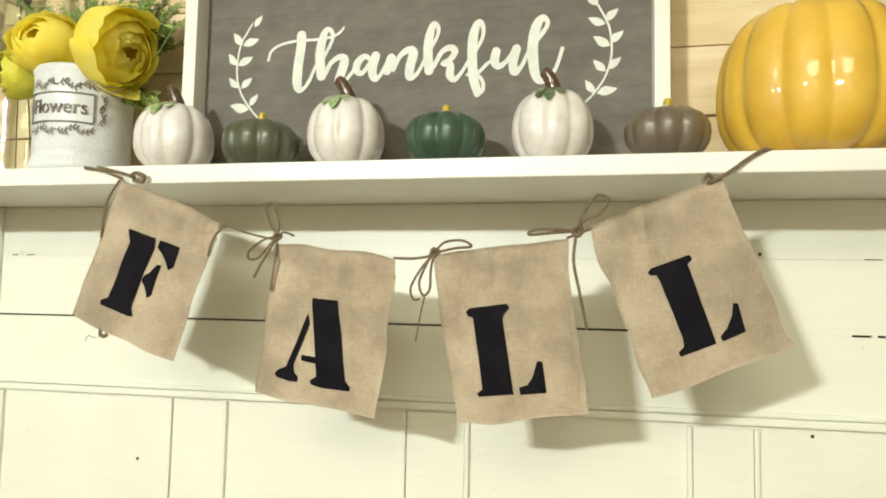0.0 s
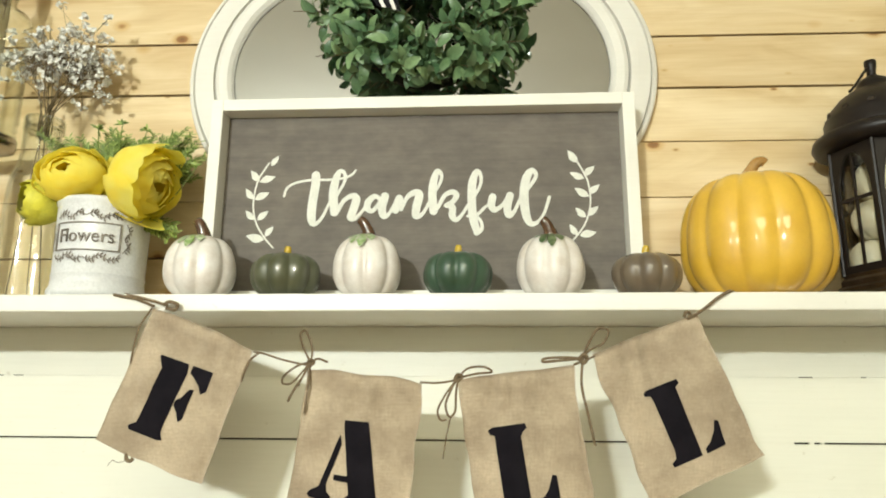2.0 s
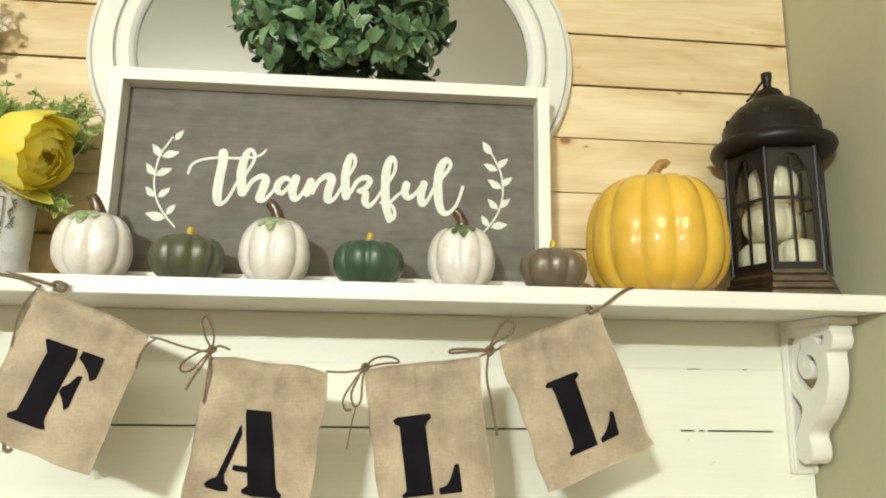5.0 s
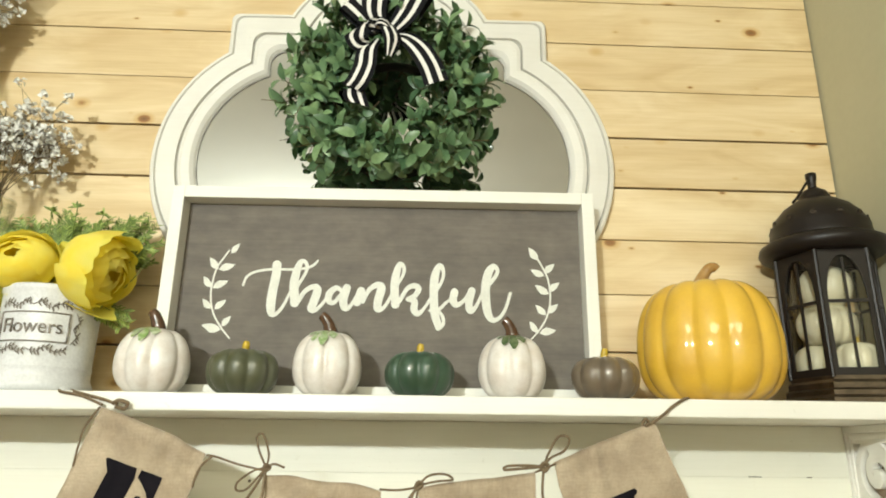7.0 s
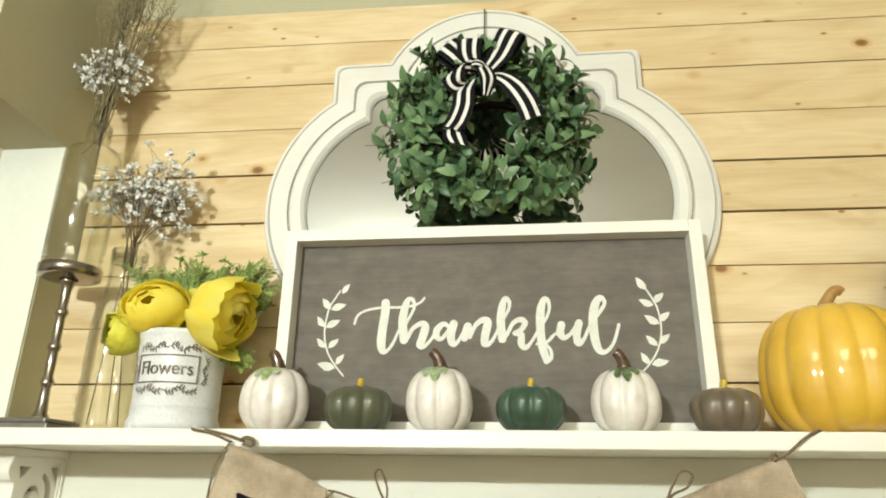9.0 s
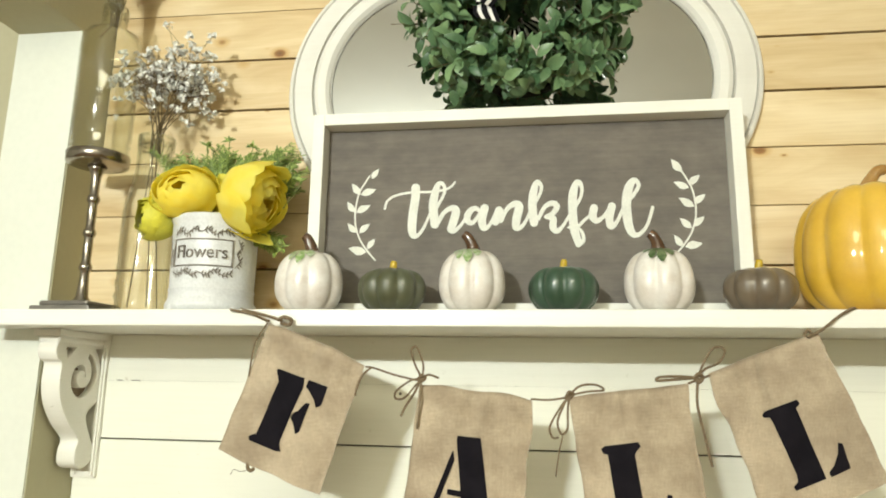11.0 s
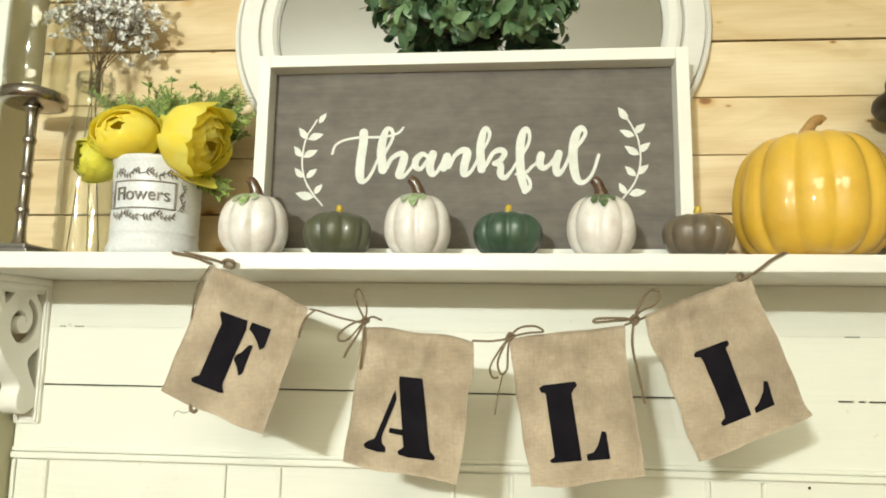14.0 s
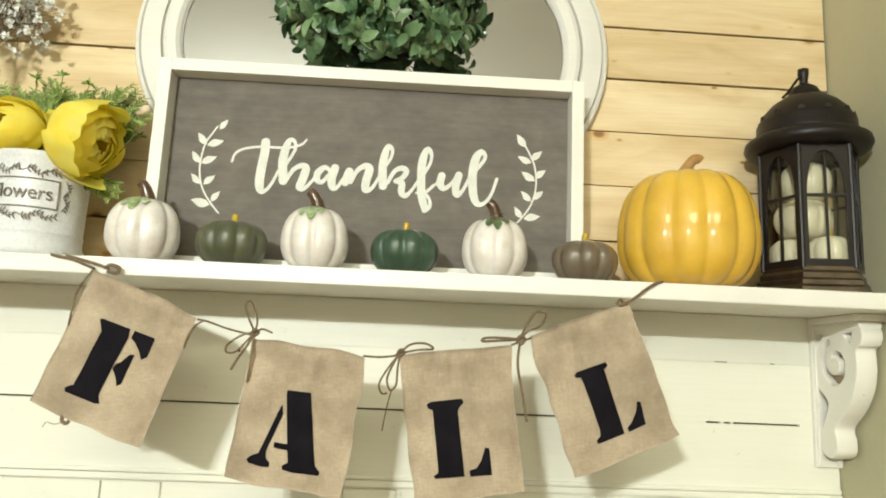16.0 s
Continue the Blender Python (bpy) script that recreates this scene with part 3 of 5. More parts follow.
def quatrefoil_mirror():
    root = thing("wall_mirror", (-0.0075, -0.0015, 1.668), "quatrefoil wall mirror in an antique white moulded frame", "mirror")
    bm = bmesh.new()
    steps = [(0.0, 0.0), (0.0, -0.012), (0.002, -0.0155), (0.007, -0.0175), (0.0085, -0.0125), (0.0095, -0.0125), (0.0105, -0.019), (0.026, -0.021), (0.0375, -0.0215),
             (0.0385, -0.0145), (0.0405, -0.0145), (0.0415, -0.0215), (0.047, -0.0235), (0.058, -0.0225), (0.0625, -0.0175), (0.065, -0.0105)]
    rings = []
    for s, y in steps:
        rings.append([bm.verts.new((x, y, z)) for x, z in quatrefoil(s * 1.09)])
    for a, b in zip(rings, rings[1:]):
        for i in range(len(a)):
            j = (i + 1) % len(a)
            bm.faces.new((a[i], a[j], b[j], b[i]))
    bmesh.ops.recalc_face_normals(bm, faces=bm.faces)
    part("frame", bm, MIRROR_PAINT, root)
    for s0, s1, y in ((0.0083, 0.0098, -0.0132), (0.0382, 0.0410, -0.0155), (0.0640, 0.0655, -0.0128)):
        bm = bmesh.new()
        inner, outer = ([bm.verts.new((x, y, z)) for x, z in quatrefoil(s * 1.09)] for s in (s1, s0))
        for i in range(len(inner)):
            j = (i + 1) % len(inner)
            bm.faces.new((outer[i], outer[j], inner[j], inner[i]))
        part("groove_line", bm, GROOVE_GREY, root, "grey antiqued groove line")
    glass = flat_shape([quatrefoil(0.0690)], 0.004)
    bmesh.ops.translate(glass, verts=glass.verts, vec=(0, -0.009, 0))
    part("mirror_glass", glass, SILVERED, root, "silvered mirror glass")
    return root


quatrefoil_mirror()


# ---------------------------------------------------------------- lettered sign
STROKES = [
    [("t_bar", [(-198, 161, 3.3), (-194, 173, 3.3), (-181, 181, 3.3), (-157, 185, 3.3), (-132, 185, 3.3), (-112, 187, 3.3), (-99, 192, 3.3), (-93, 199, 2.5)]),
     ("t_stem", [(-152, 192, 11.5), (-152, 177, 11.5), (-155, 152, 11.5), (-156, 131, 11.5), (-153, 120, 9.0), (-146, 121, 4.9), (-138, 132, 4.1), (-130, 151, 3.3)])],
    [("h_stem", [(-124, 153, 4.1), (-109, 182, 4.1), (-110, 195, 4.9), (-117, 197, 6.6), (-122, 185, 9.8), (-125, 164, 11.5), (-122, 136, 11.5)]),
     ("h_arch", [(-117, 139, 5.7), (-109, 153, 5.7), (-97, 160, 7.4), (-91, 155, 10.7), (-95, 138, 10.7), (-98, 128, 9.8), (-92, 126, 5.7), (-82, 136, 4.1), (-76, 146, 4.1)])],
    [("a_bowl", [(-56, 155, 4.9), (-64, 159, 6.6), (-73, 151, 9.0), (-74, 141, 8.2), (-67, 137, 5.7), (-59, 146, 4.9), (-52, 157, 4.9)]),
     ("a_stem", [(-49, 159, 10.7), (-53, 142, 10.7), (-50, 130, 9.0), (-43, 132, 4.9), (-35, 146, 4.1)])],
    [("n_stem", [(-28, 155, 10.7), (-32, 142, 10.7), (-33, 138, 9.8)]),
     ("n_arch", [(-25, 139, 4.9), (-17, 156, 5.7), (-6, 164, 8.2), (1, 160, 10.7), (-3, 141, 10.7), (-3, 129, 9.0), (6, 132, 4.9), (15, 148, 4.1), (20, 162, 4.1)])],
    [("k_stem", [(22, 162, 4.1), (31, 178, 4.1), (33, 190, 4.9), (27, 196, 6.6), (22, 182, 9.8), (20, 162, 10.7), (22, 136, 10.7)]),
     ("k_arm", [(28, 141, 4.9), (38, 159, 5.7), (49, 164, 7.4), (55, 159, 7.4), (49, 149, 6.6), (39, 144, 4.9), (49, 142, 8.2), (49, 129, 9.0), (55, 123, 6.6), (64, 132, 4.1), (72, 145, 4.1)])],
    [("f_stem", [(76, 149, 4.1), (89, 173, 4.1), (90, 189, 4.9), (84, 194, 7.4), (78, 177, 10.7), (77, 149, 10.7), (79, 124, 10.7), (84, 106, 9.0)]),
     ("f_tail", [(84, 104, 8.2), (91, 109, 4.9), (90, 120, 4.1), (82, 128, 4.1), (71, 128, 3.3)]),
     ("f_bar", [(78, 127, 4.1), (86, 131, 4.1), (94, 139, 4.1), (100, 144, 3.3)])],
    [("u_left", [(107, 156, 9.8), (105, 144, 9.8), (110, 137, 7.4), (120, 143, 4.9), (131, 158, 5.7)]),
     ("u_right", [(132, 158, 9.8), (128, 141, 9.8), (130, 129, 9.0), (138, 135, 4.9), (148, 156, 4.1)])],
    [("l_stem", [(149, 157, 4.1), (164, 176, 4.9), (170, 188, 4.9), (164, 195, 7.4), (156, 184, 10.7), (152, 160, 11.5), (154, 131, 10.7), (160, 117, 8.2), (170, 118, 4.9), (180, 131, 4.1), (188, 155, 4.1)])],
]
TWIGS = {
    "left": ([(-210, 84, 2.0), (-224, 100, 2.5), (-237, 121, 2.5), (-243, 149, 2.5), (-239, 183, 2.5), (-229, 202, 2.5), (-223, 212, 2.5)],
             [(-219, 207, -209, 223), (-235, 184, -250, 201), (-235, 182, -212, 191), (-243, 157, -256, 173), (-241, 155, -220, 167), (-240, 126, -254, 140), (-235, 124, -220, 139), (-223, 97, -251, 102), (-222, 100, -211, 116)]),
    "right": ([(212, 85, 2.0), (225, 98, 2.5), (239, 119, 2.5), (246, 146, 2.5), (244, 175, 2.5), (237, 193, 2.5), (230, 206, 2.5)],
              [(231, 206, 216, 225), (239, 183, 218, 191), (239, 185, 254, 201), (245, 156, 224, 168), (245, 158, 260, 173), (240, 125, 224, 139), (242, 126, 257, 141), (227, 99, 215, 115), (229, 97, 253, 103)]),
}


def lettered_sign():
    root = thing("wooden_sign", (-0.0005, -0.0465, SHELF), "grey stained wooden sign with white lettering in a white frame", "sign")
    half, top, w, front = 0.3035, 0.2995, 0.0175, -0.032
    part("panel", box(-half + 0.012, half - 0.012, -0.004, 0.002, 0.006, top - 0.008), BOARD, root, "grey stained plywood panel")
    for x0, x1, z0, z1 in ((-half, -half + w, 0.0, top), (half - w, half, 0.0, top), (-half + w, half - w, top - w, top), (-half + w, half - w, 0.0, w)):
        part("frame_bar", box(x0, x1, front, 0.004, z0, z1, 0.0012), FRAME_PAINT, root, "white painted wooden frame bar")
    depth = -0.0042
    for i, letter in enumerate(STROKES):
        bm = bmesh.new()
        for k, (name, pts) in enumerate(letter):
            ribbon_stroke([(x * 0.000985 - 0.002, z * 0.000993, w2 / 1000 * 1.12) for x, z, w2 in pts], 0.0007 + 0.00012 * k + 0.0002 * (i % 2), bm, depth)
        part("letter", bm, LETTER_WHITE, root, "chalky white painted letter")
    for stem, blades in TWIGS.values():
        bm = ribbon_stroke([(x * 0.000985 - 0.002, z * 0.000993, w2 / 1000) for x, z, w2 in stem], 0.0006, bmesh.new(), depth)
        for x0, z0, x1, z1 in blades:
            a, b = np.array((x0 * 0.000985, z0 * 0.000993)), np.array((x1 * 0.000985, z1 * 0.000993))
            d = b - a
            n = np.array((-d[1], d[0]))
            edge = []
            for u, wide in ((0.0, 0.03), (0.25, 0.19), (0.5, 0.225), (0.75, 0.15), (1.0, 0.0)):
                edge.append(a + d * u + n * wide * (1.25 if u < 0.6 else 1.0))
            back = [a + d * u - n * wide for u, wide in ((0.75, 0.13), (0.5, 0.18), (0.25, 0.15))]
            bm.faces.new([bm.verts.new((x - 0.002, depth - 0.0009, z)) for x, z in edge + back])
        part("painted_twig", bm, LETTER_WHITE, root, "white painted leaf twig")
    return root


lettered_sign()


# ---------------------------------------------------------------- burlap banner
def cloth_offset(u, v, seed):
    """Gentle folds of a hanging bag; u across, v down, 0 to 1."""
    p = Vector((u * 2.1 + seed * 7.7, v * 2.4, seed * 3.1))
    return 0.0035 * noise.noise(p) + 0.0016 * noise.noise(p * 2.7) - 0.004 * (4 * u * (1 - u)) * v + 0.0030 * math.exp(-(v - 0.10) ** 2 / 0.022) * math.sin(19 * u + 5 * seed + 4 * v + 2.2 * math.sin(7 * u + seed)) + 0.0022 * math.exp(-(v - 0.2) ** 2 / 0.05) * noise.noise(Vector((u * 6 + seed * 3, v * 5, 9.0))) + 0.0012 * noise.noise(Vector((u * 9 + seed, v * 3, 4.0))) * (1 - v)


def burlap_bag(corners, depth, pieces, seed):
    """corners: top left, top right, bottom right, bottom left in the x-z plane. pieces: stencil shapes in mm from the top edge's middle."""
    tl, tr, br, bl = [np.array(c) for c in corners]
    mid = (tl + tr) / 2
    root = thing("burlap_bag", (mid[0], 0.0, mid[1]), "tan burlap bag with a black stencilled letter, hung on twine", "bag", "burlap banner bags")
    along = (tr - tl) / np.linalg.norm(tr - tl)
    down = np.array((-along[1], along[0]))

    def at(u, v):
        p = tl * (1 - u) * (1 - v) + tr * u * (1 - v) + br * u * v + bl * (1 - u) * v
        wob = 0.0036 * noise.noise(Vector((u * 3 + seed, v * 5, seed * 2)))
        pinch = 0.004 * math.sin(math.pi * u) * (v - 0.5) * 0.6
        y = depth[0] * (1 - u) * (1 - v) + depth[1] * u * (1 - v) + depth[2] * u * v + depth[3] * (1 - u) * v
        return p[0] - mid[0] + wob, y + cloth_offset(u, v, seed), p[1] - mid[1] + wob - pinch

    nu, nv = 26, 32
    bm = bmesh.new()
    layers = []
    for back in (0, 1):
        grid = []
        for j in range(nv + 1):
            row = []
            for i in range(nu + 1):
                u, v = i / nu, j / nv
                x, y, z = at(u, v)
                edge = min(u, 1 - u, v, 1 - v)
                puff = 0.0028 * min(1, edge / 0.12) ** 0.5
                seam = 0.0034 * math.exp(-((v - 0.135) / 0.018) ** 2)
                row.append(bm.verts.new((x, y + (puff + 0.0006 if back else -puff + seam), z)))
            grid.append(row)
        layers.append(grid)
    for k, grid in enumerate(layers):
        for j in range(nv):
            for i in range(nu):
                q = (grid[j][i], grid[j][i + 1], grid[j + 1][i + 1], grid[j + 1][i])
                bm.faces.new(q if k else q[::-1])
    f, b = layers
    for j in range(nv):
        bm.faces.new((f[j][0], f[j + 1][0], b[j + 1][0], b[j][0]))
        bm.faces.new((f[j + 1][nu], f[j][nu], b[j][nu], b[j + 1][nu]))
    for i in range(nu):
        bm.faces.new((f[0][i + 1], f[0][i], b[0][i], b[0][i + 1]))
        bm.faces.new((f[nv][i], f[nv][i + 1], b[nv][i + 1], b[nv][i]))
    part("cloth", bm, BURLAP, root, smooth=True)
    # stencilled letter pieces follow the cloth
    width, height = np.linalg.norm(tr - tl), np.linalg.norm(bl - tl)
    for shape in pieces:
        pts = [(x * 0.00098, z * 0.00098) for x, z in shape]
        dense = [p for a, c in zip(pts, pts[1:] + pts[:1]) for p in ((a[0], a[1]), ((a[0] + c[0]) / 2, (a[1] + c[1]) / 2))]
        bm = flat_shape([dense], 0.0008)
        bmesh.ops.triangulate(bm, faces=bm.faces)
        for _ in range(2):
            bmesh.ops.subdivide_edges(bm, edges=[e for e in bm.edges if e.calc_length() > 0.010], cuts=1)
            bmesh.ops.triangulate(bm, faces=bm.faces)
        for vert in bm.verts:
            q = along * vert.co.x + down * vert.co.z
            u, v = 0.5 + vert.co.x / width, min(max(-vert.co.z / height, 0), 1)
            for _ in range(3):
                px, _, pz = at(u, v)
                err = q - np.array((px, pz))
                u, v = u + err @ along / width, v - err @ down / height
            front = at(min(max(u, 0), 1), min(max(v, 0), 1))[1] - 0.0028
            vert.co = Vector((q[0], front - 0.0009 + vert.co.y, q[1]))
        part("stencil_mark", bm, INK, root, "black stencil ink")
    return root


STEM_F = [(-28, -49), (-26, -47), (11, -45), (14, -56), (12, -126), (13, -131), (18, -138), (13, -140), (-25, -141), (-28, -137), (-24, -133), (-20, -130), (-19, -61)]
ARM_F = [(17, -45), (43, -44), (44, -68), (39, -73), (33, -65), (24, -58), (17, -54)]
TONGUE_F = [(25, -72), (30, -71), (31, -107), (27, -112), (21, -102), (14, -95), (15, -89), (20, -84)]
THIN_A = [(-18.5, -71), (-15.5, -82), (-27.5, -128), (-25.5, -136), (-20.5, -140), (-20.5, -145), (-29.5, -146), (-45.5, -144), (-48.5, -140), (-43.5, -135), (-35.5, -131), (-22.5, -83)]
BAR_A = [(-19.5, -116), (-3.5, -116), (-2.5, -123), (-19.5, -122)]
THICK_A = [(-15.5, -54), (12.5, -53), (29.5, -125), (32.5, -136), (39.5, -142), (38.5, -146), (7.5, -147), (-4.5, -145), (-5.5, -141), (0.5, -136), (-2.5, -124), (-15.5, -61)]
STEM_L = [(-44.5, -62), (-39.5, -59), (-1.5, -58), (0.5, -63), (-4.5, -67), (-7.5, -72), (-4.5, -149), (-39.5, -149), (-41.5, -146), (-35.5, -142), (-35.5, -133), (-37.5, -69), (-42.5, -67)]
FOOT_L = [(22.5, -118), (27.5, -119), (28.5, -150), (2.5, -150), (1.5, -143), (10.5, -141), (16.5, -133)]
STEM_L2 = [(-30.5, -62.5), (-26.5, -59.5), (12.5, -59.5), (13.5, -64.5), (7.5, -67.5), (4.5, -147.5), (-30.5, -148.5), (-31.5, -144.5), (-24.5, -140.5), (-22.5, -132.5), (-22.5, -74.5), (-23.5, -67.5), (-29.5, -65.5)]
FOOT_L2 = [(32.5, -116.5), (36.5, -118.5), (33.5, -145.5), (10.5, -147.5), (10.5, -142.5), (18.5, -137.5), (27.5, -127.5)]
STEM_F, ARM_F, TONGUE_F = ([(x - 6, z) for x, z in shape] for shape in (STEM_F, ARM_F, TONGUE_F))
STEM_L, FOOT_L = ([(x + 4, z) for x, z in shape] for shape in (STEM_L, FOOT_L))
BAGS = [
    (((-0.3145, 1.281), (-0.186, 1.232), (-0.240, 1.075), (-0.369, 1.127)), (-0.174, -0.172, -0.170, -0.170), (STEM_F, ARM_F, TONGUE_F)),
    (((-0.1175, 1.209), (0.0175, 1.193), (-0.001, 1.029), (-0.140, 1.047)), (-0.176, -0.174, -0.170, -0.168), (THIN_A, BAR_A, THICK_A)),
    (((0.0585, 1.197), (0.191, 1.212), (0.213, 1.043), (0.0815, 1.0255)), (-0.178, -0.174, -0.170, -0.170), (STEM_L, FOOT_L)),
    (((0.2125, 1.2245), (0.336, 1.272), (0.400, 1.1145), (0.2725, 1.0605)), (-0.180, -0.170, -0.168, -0.168), (STEM_L2, FOOT_L2)),
]
for k, (corners, depth, pieces) in enumerate(BAGS):
    burlap_bag(corners, depth, pieces, k + 1.37)


def twine_garland():
    root = thing("twine_garland", (0.0, -0.184, 1.20), "brown jute twine tied in small bows between the bags", "twine")

    def cord(name, pts, radius=0.0013, label=""):
        part(name, tube([(0.982 * x - 0.0018, y + 0.198, 0.98 * z + 0.0213 - 1.20) for x, y, z in pts], radius, 6), TWINE, root, label)
    # from the shelf to the first bag, doubled, with a knot
    cord("cord", [(-0.381, -0.168, 1.3058), (-0.371, -0.1805, 1.3030), (-0.346, -0.1815, 1.2985), (-0.318, -0.186, 1.288)], 0.0019)
    cord("cord", [(-0.366, -0.168, 1.3060), (-0.350, -0.1815, 1.3020), (-0.322, -0.1825, 1.2955), (-0.300, -0.187, 1.289)], 0.0019)
    cord("knot", [(-0.306, -0.185, 1.290), (-0.297, -0.190, 1.293), (-0.288, -0.187, 1.290), (-0.292, -0.184, 1.284), (-0.303, -0.185, 1.286)], 0.0024)
    cord("cord_end", [(-0.320, -0.186, 1.286), (-0.333, -0.188, 1.262), (-0.338, -0.187, 1.238), (-0.340, -0.187, 1.218)])
    cord("cord", [(-0.188, -0.186, 1.232), (-0.176, -0.186, 1.230), (-0.150, -0.186, 1.222), (-0.117, -0.187, 1.215)])
    cord("cord_end", [(-0.180, -0.187, 1.231), (-0.190, -0.190, 1.222), (-0.197, -0.190, 1.208), (-0.199, -0.190, 1.196)])
    cord("cord", [(0.016, -0.187, 1.196), (0.038, -0.188, 1.1955), (0.061, -0.189, 1.199)])
    cord("cord", [(0.197, -0.191, 1.217), (0.210, -0.192, 1.222), (0.222, -0.192, 1.227)])
    cord("cord_end", [(-0.334, -0.186, 1.112), (-0.332, -0.189, 1.106), (-0.328, -0.188, 1.103), (-0.325, -0.186, 1.106)], 0.0022)
    cord("cord_end", [(-0.330, -0.186, 1.105), (-0.343, -0.184, 1.101), (-0.353, -0.182, 1.103), (-0.358, -0.181, 1.097)], 0.0004)
    # bow beside the second bag
    k = (-0.116, -0.190, 1.219)
    cord("knot", [(k[0] - 0.004, k[1], k[2] - 0.003), (k[0], k[1] - 0.004, k[2] + 0.003), (k[0] + 0.004, k[1], k[2]), (k[0], k[1] - 0.002, k[2] - 0.004)], 0.0021)
    cord("bow_loop", [k, (k[0] - 0.008, k[1] - 0.004, k[2] + 0.016), (k[0] - 0.013, k[1] - 0.004, k[2] + 0.033), (k[0] - 0.006, k[1] - 0.005, k[2] + 0.037), (k[0] + 0.002, k[1] - 0.003, k[2] + 0.016), k])
    cord("bow_loop", [k, (k[0] - 0.014, k[1] - 0.004, k[2] - 0.004), (k[0] - 0.030, k[1] - 0.005, k[2] - 0.016), (k[0] - 0.031, k[1] - 0.005, k[2] - 0.025), (k[0] - 0.020, k[1] - 0.004, k[2] - 0.024), (k[0] - 0.006, k[1] - 0.003, k[2] - 0.008), k])
    cord("cord_end", [k, (k[0] - 0.008, k[1] - 0.005, k[2] - 0.018), (k[0] - 0.018, k[1] - 0.005, k[2] - 0.034), (k[0] - 0.024, k[1] - 0.005, k[2] - 0.046)], 0.0015)
    cord("cord_end", [k, (k[0] + 0.010, k[1] - 0.005, k[2] + 0.004), (k[0] + 0.022, k[1] - 0.006, k[2] + 0.000)])
    cord("cord_end", [k, (k[0] - 0.001, k[1] - 0.004, k[2] - 0.03), (k[0] - 0.004, k[1] - 0.004, k[2] - 0.060)])
    # bow beside the third bag
    k = (0.061, -0.192, 1.201)
    cord("knot", [(k[0] - 0.004, k[1], k[2] - 0.003), (k[0], k[1] - 0.004, k[2] + 0.004), (k[0] + 0.005, k[1], k[2] + 0.001), (k[0], k[1] - 0.002, k[2] - 0.004)], 0.0021)
    cord("bow_loop", [k, (k[0] + 0.012, k[1] - 0.005, k[2] + 0.011), (k[0] + 0.030, k[1] - 0.005, k[2] + 0.013), (k[0] + 0.040, k[1] - 0.004, k[2] + 0.007), (k[0] + 0.022, k[1] - 0.003, k[2] + 0.005), k])
    cord("bow_loop", [k, (k[0] - 0.012, k[1] - 0.005, k[2] - 0.016), (k[0] - 0.023, k[1] - 0.005, k[2] - 0.036), (k[0] - 0.020, k[1] - 0.005, k[2] - 0.048), (k[0] - 0.013, k[1] - 0.004, k[2] - 0.048)])
    cord("bow_loop", [k, (k[0] - 0.002, k[1] - 0.005, k[2] - 0.018), (k[0] - 0.003, k[1] - 0.005, k[2] - 0.038), (k[0] - 0.010, k[1] - 0.005, k[2] - 0.044), (k[0] - 0.014, k[1] - 0.005, k[2] - 0.030), (k[0] - 0.006, k[1] - 0.004, k[2] - 0.010), k])
    cord("cord_end", [(k[0] - 0.008, k[1] - 0.004, k[2] - 0.044), (k[0] - 0.013, k[1] - 0.003, k[2] - 0.066), (k[0] - 0.017, k[1] - 0.003, k[2] - 0.092)], 0.0008)
    # bow beside the last bag
    k = (0.207, -0.196, 1.2237)
    cord("knot", [(k[0] - 0.005, k[1], k[2] - 0.002), (k[0], k[1] - 0.004, k[2] + 0.004), (k[0] + 0.005, k[1], k[2]), (k[0], k[1] - 0.002, k[2] - 0.005), (k[0] - 0.003, k[1], k[2] + 0.002)], 0.0025)
    cord("bow_loop", [k, (k[0] + 0.006, k[1] - 0.004, k[2] + 0.016), (k[0] + 0.018, k[1] - 0.005, k[2] + 0.034), (k[0] + 0.030, k[1] - 0.005, k[2] + 0.032), (k[0] + 0.024, k[1] - 0.004, k[2] + 0.018), (k[0] + 0.008, k[1] - 0.003, k[2] + 0.010), k], 0.0014)
    cord("bow_loop", [k, (k[0] - 0.020, k[1] - 0.005, k[2] + 0.001), (k[0] - 0.043, k[1] - 0.005, k[2] + 0.000), (k[0] - 0.046, k[1] - 0.005, k[2] - 0.004), (k[0] - 0.022, k[1] - 0.004, k[2] - 0.002), k], 0.0016)
    cord("cord_end", [k, (k[0] - 0.003, k[1] - 0.004, k[2] - 0.030), (k[0] + 0.003, k[1] - 0.002, k[2] - 0.062), (k[0] + 0.010, k[1] - 0.001, k[2] - 0.098)], 0.0015)
    # from the last bag back up to the shelf
    cord("cord", [(0.334, -0.189, 1.272), (0.352, -0.186, 1.282), (0.370, -0.1815, 1.2955), (0.385, -0.1812, 1.3045), (0.395, -0.170, 1.3062)], 0.0019)
    cord("knot", [(0.328, -0.190, 1.273), (0.331, -0.193, 1.279), (0.336, -0.190, 1.276), (0.332, -0.190, 1.271)], 0.002)
    return root


twine_garland()


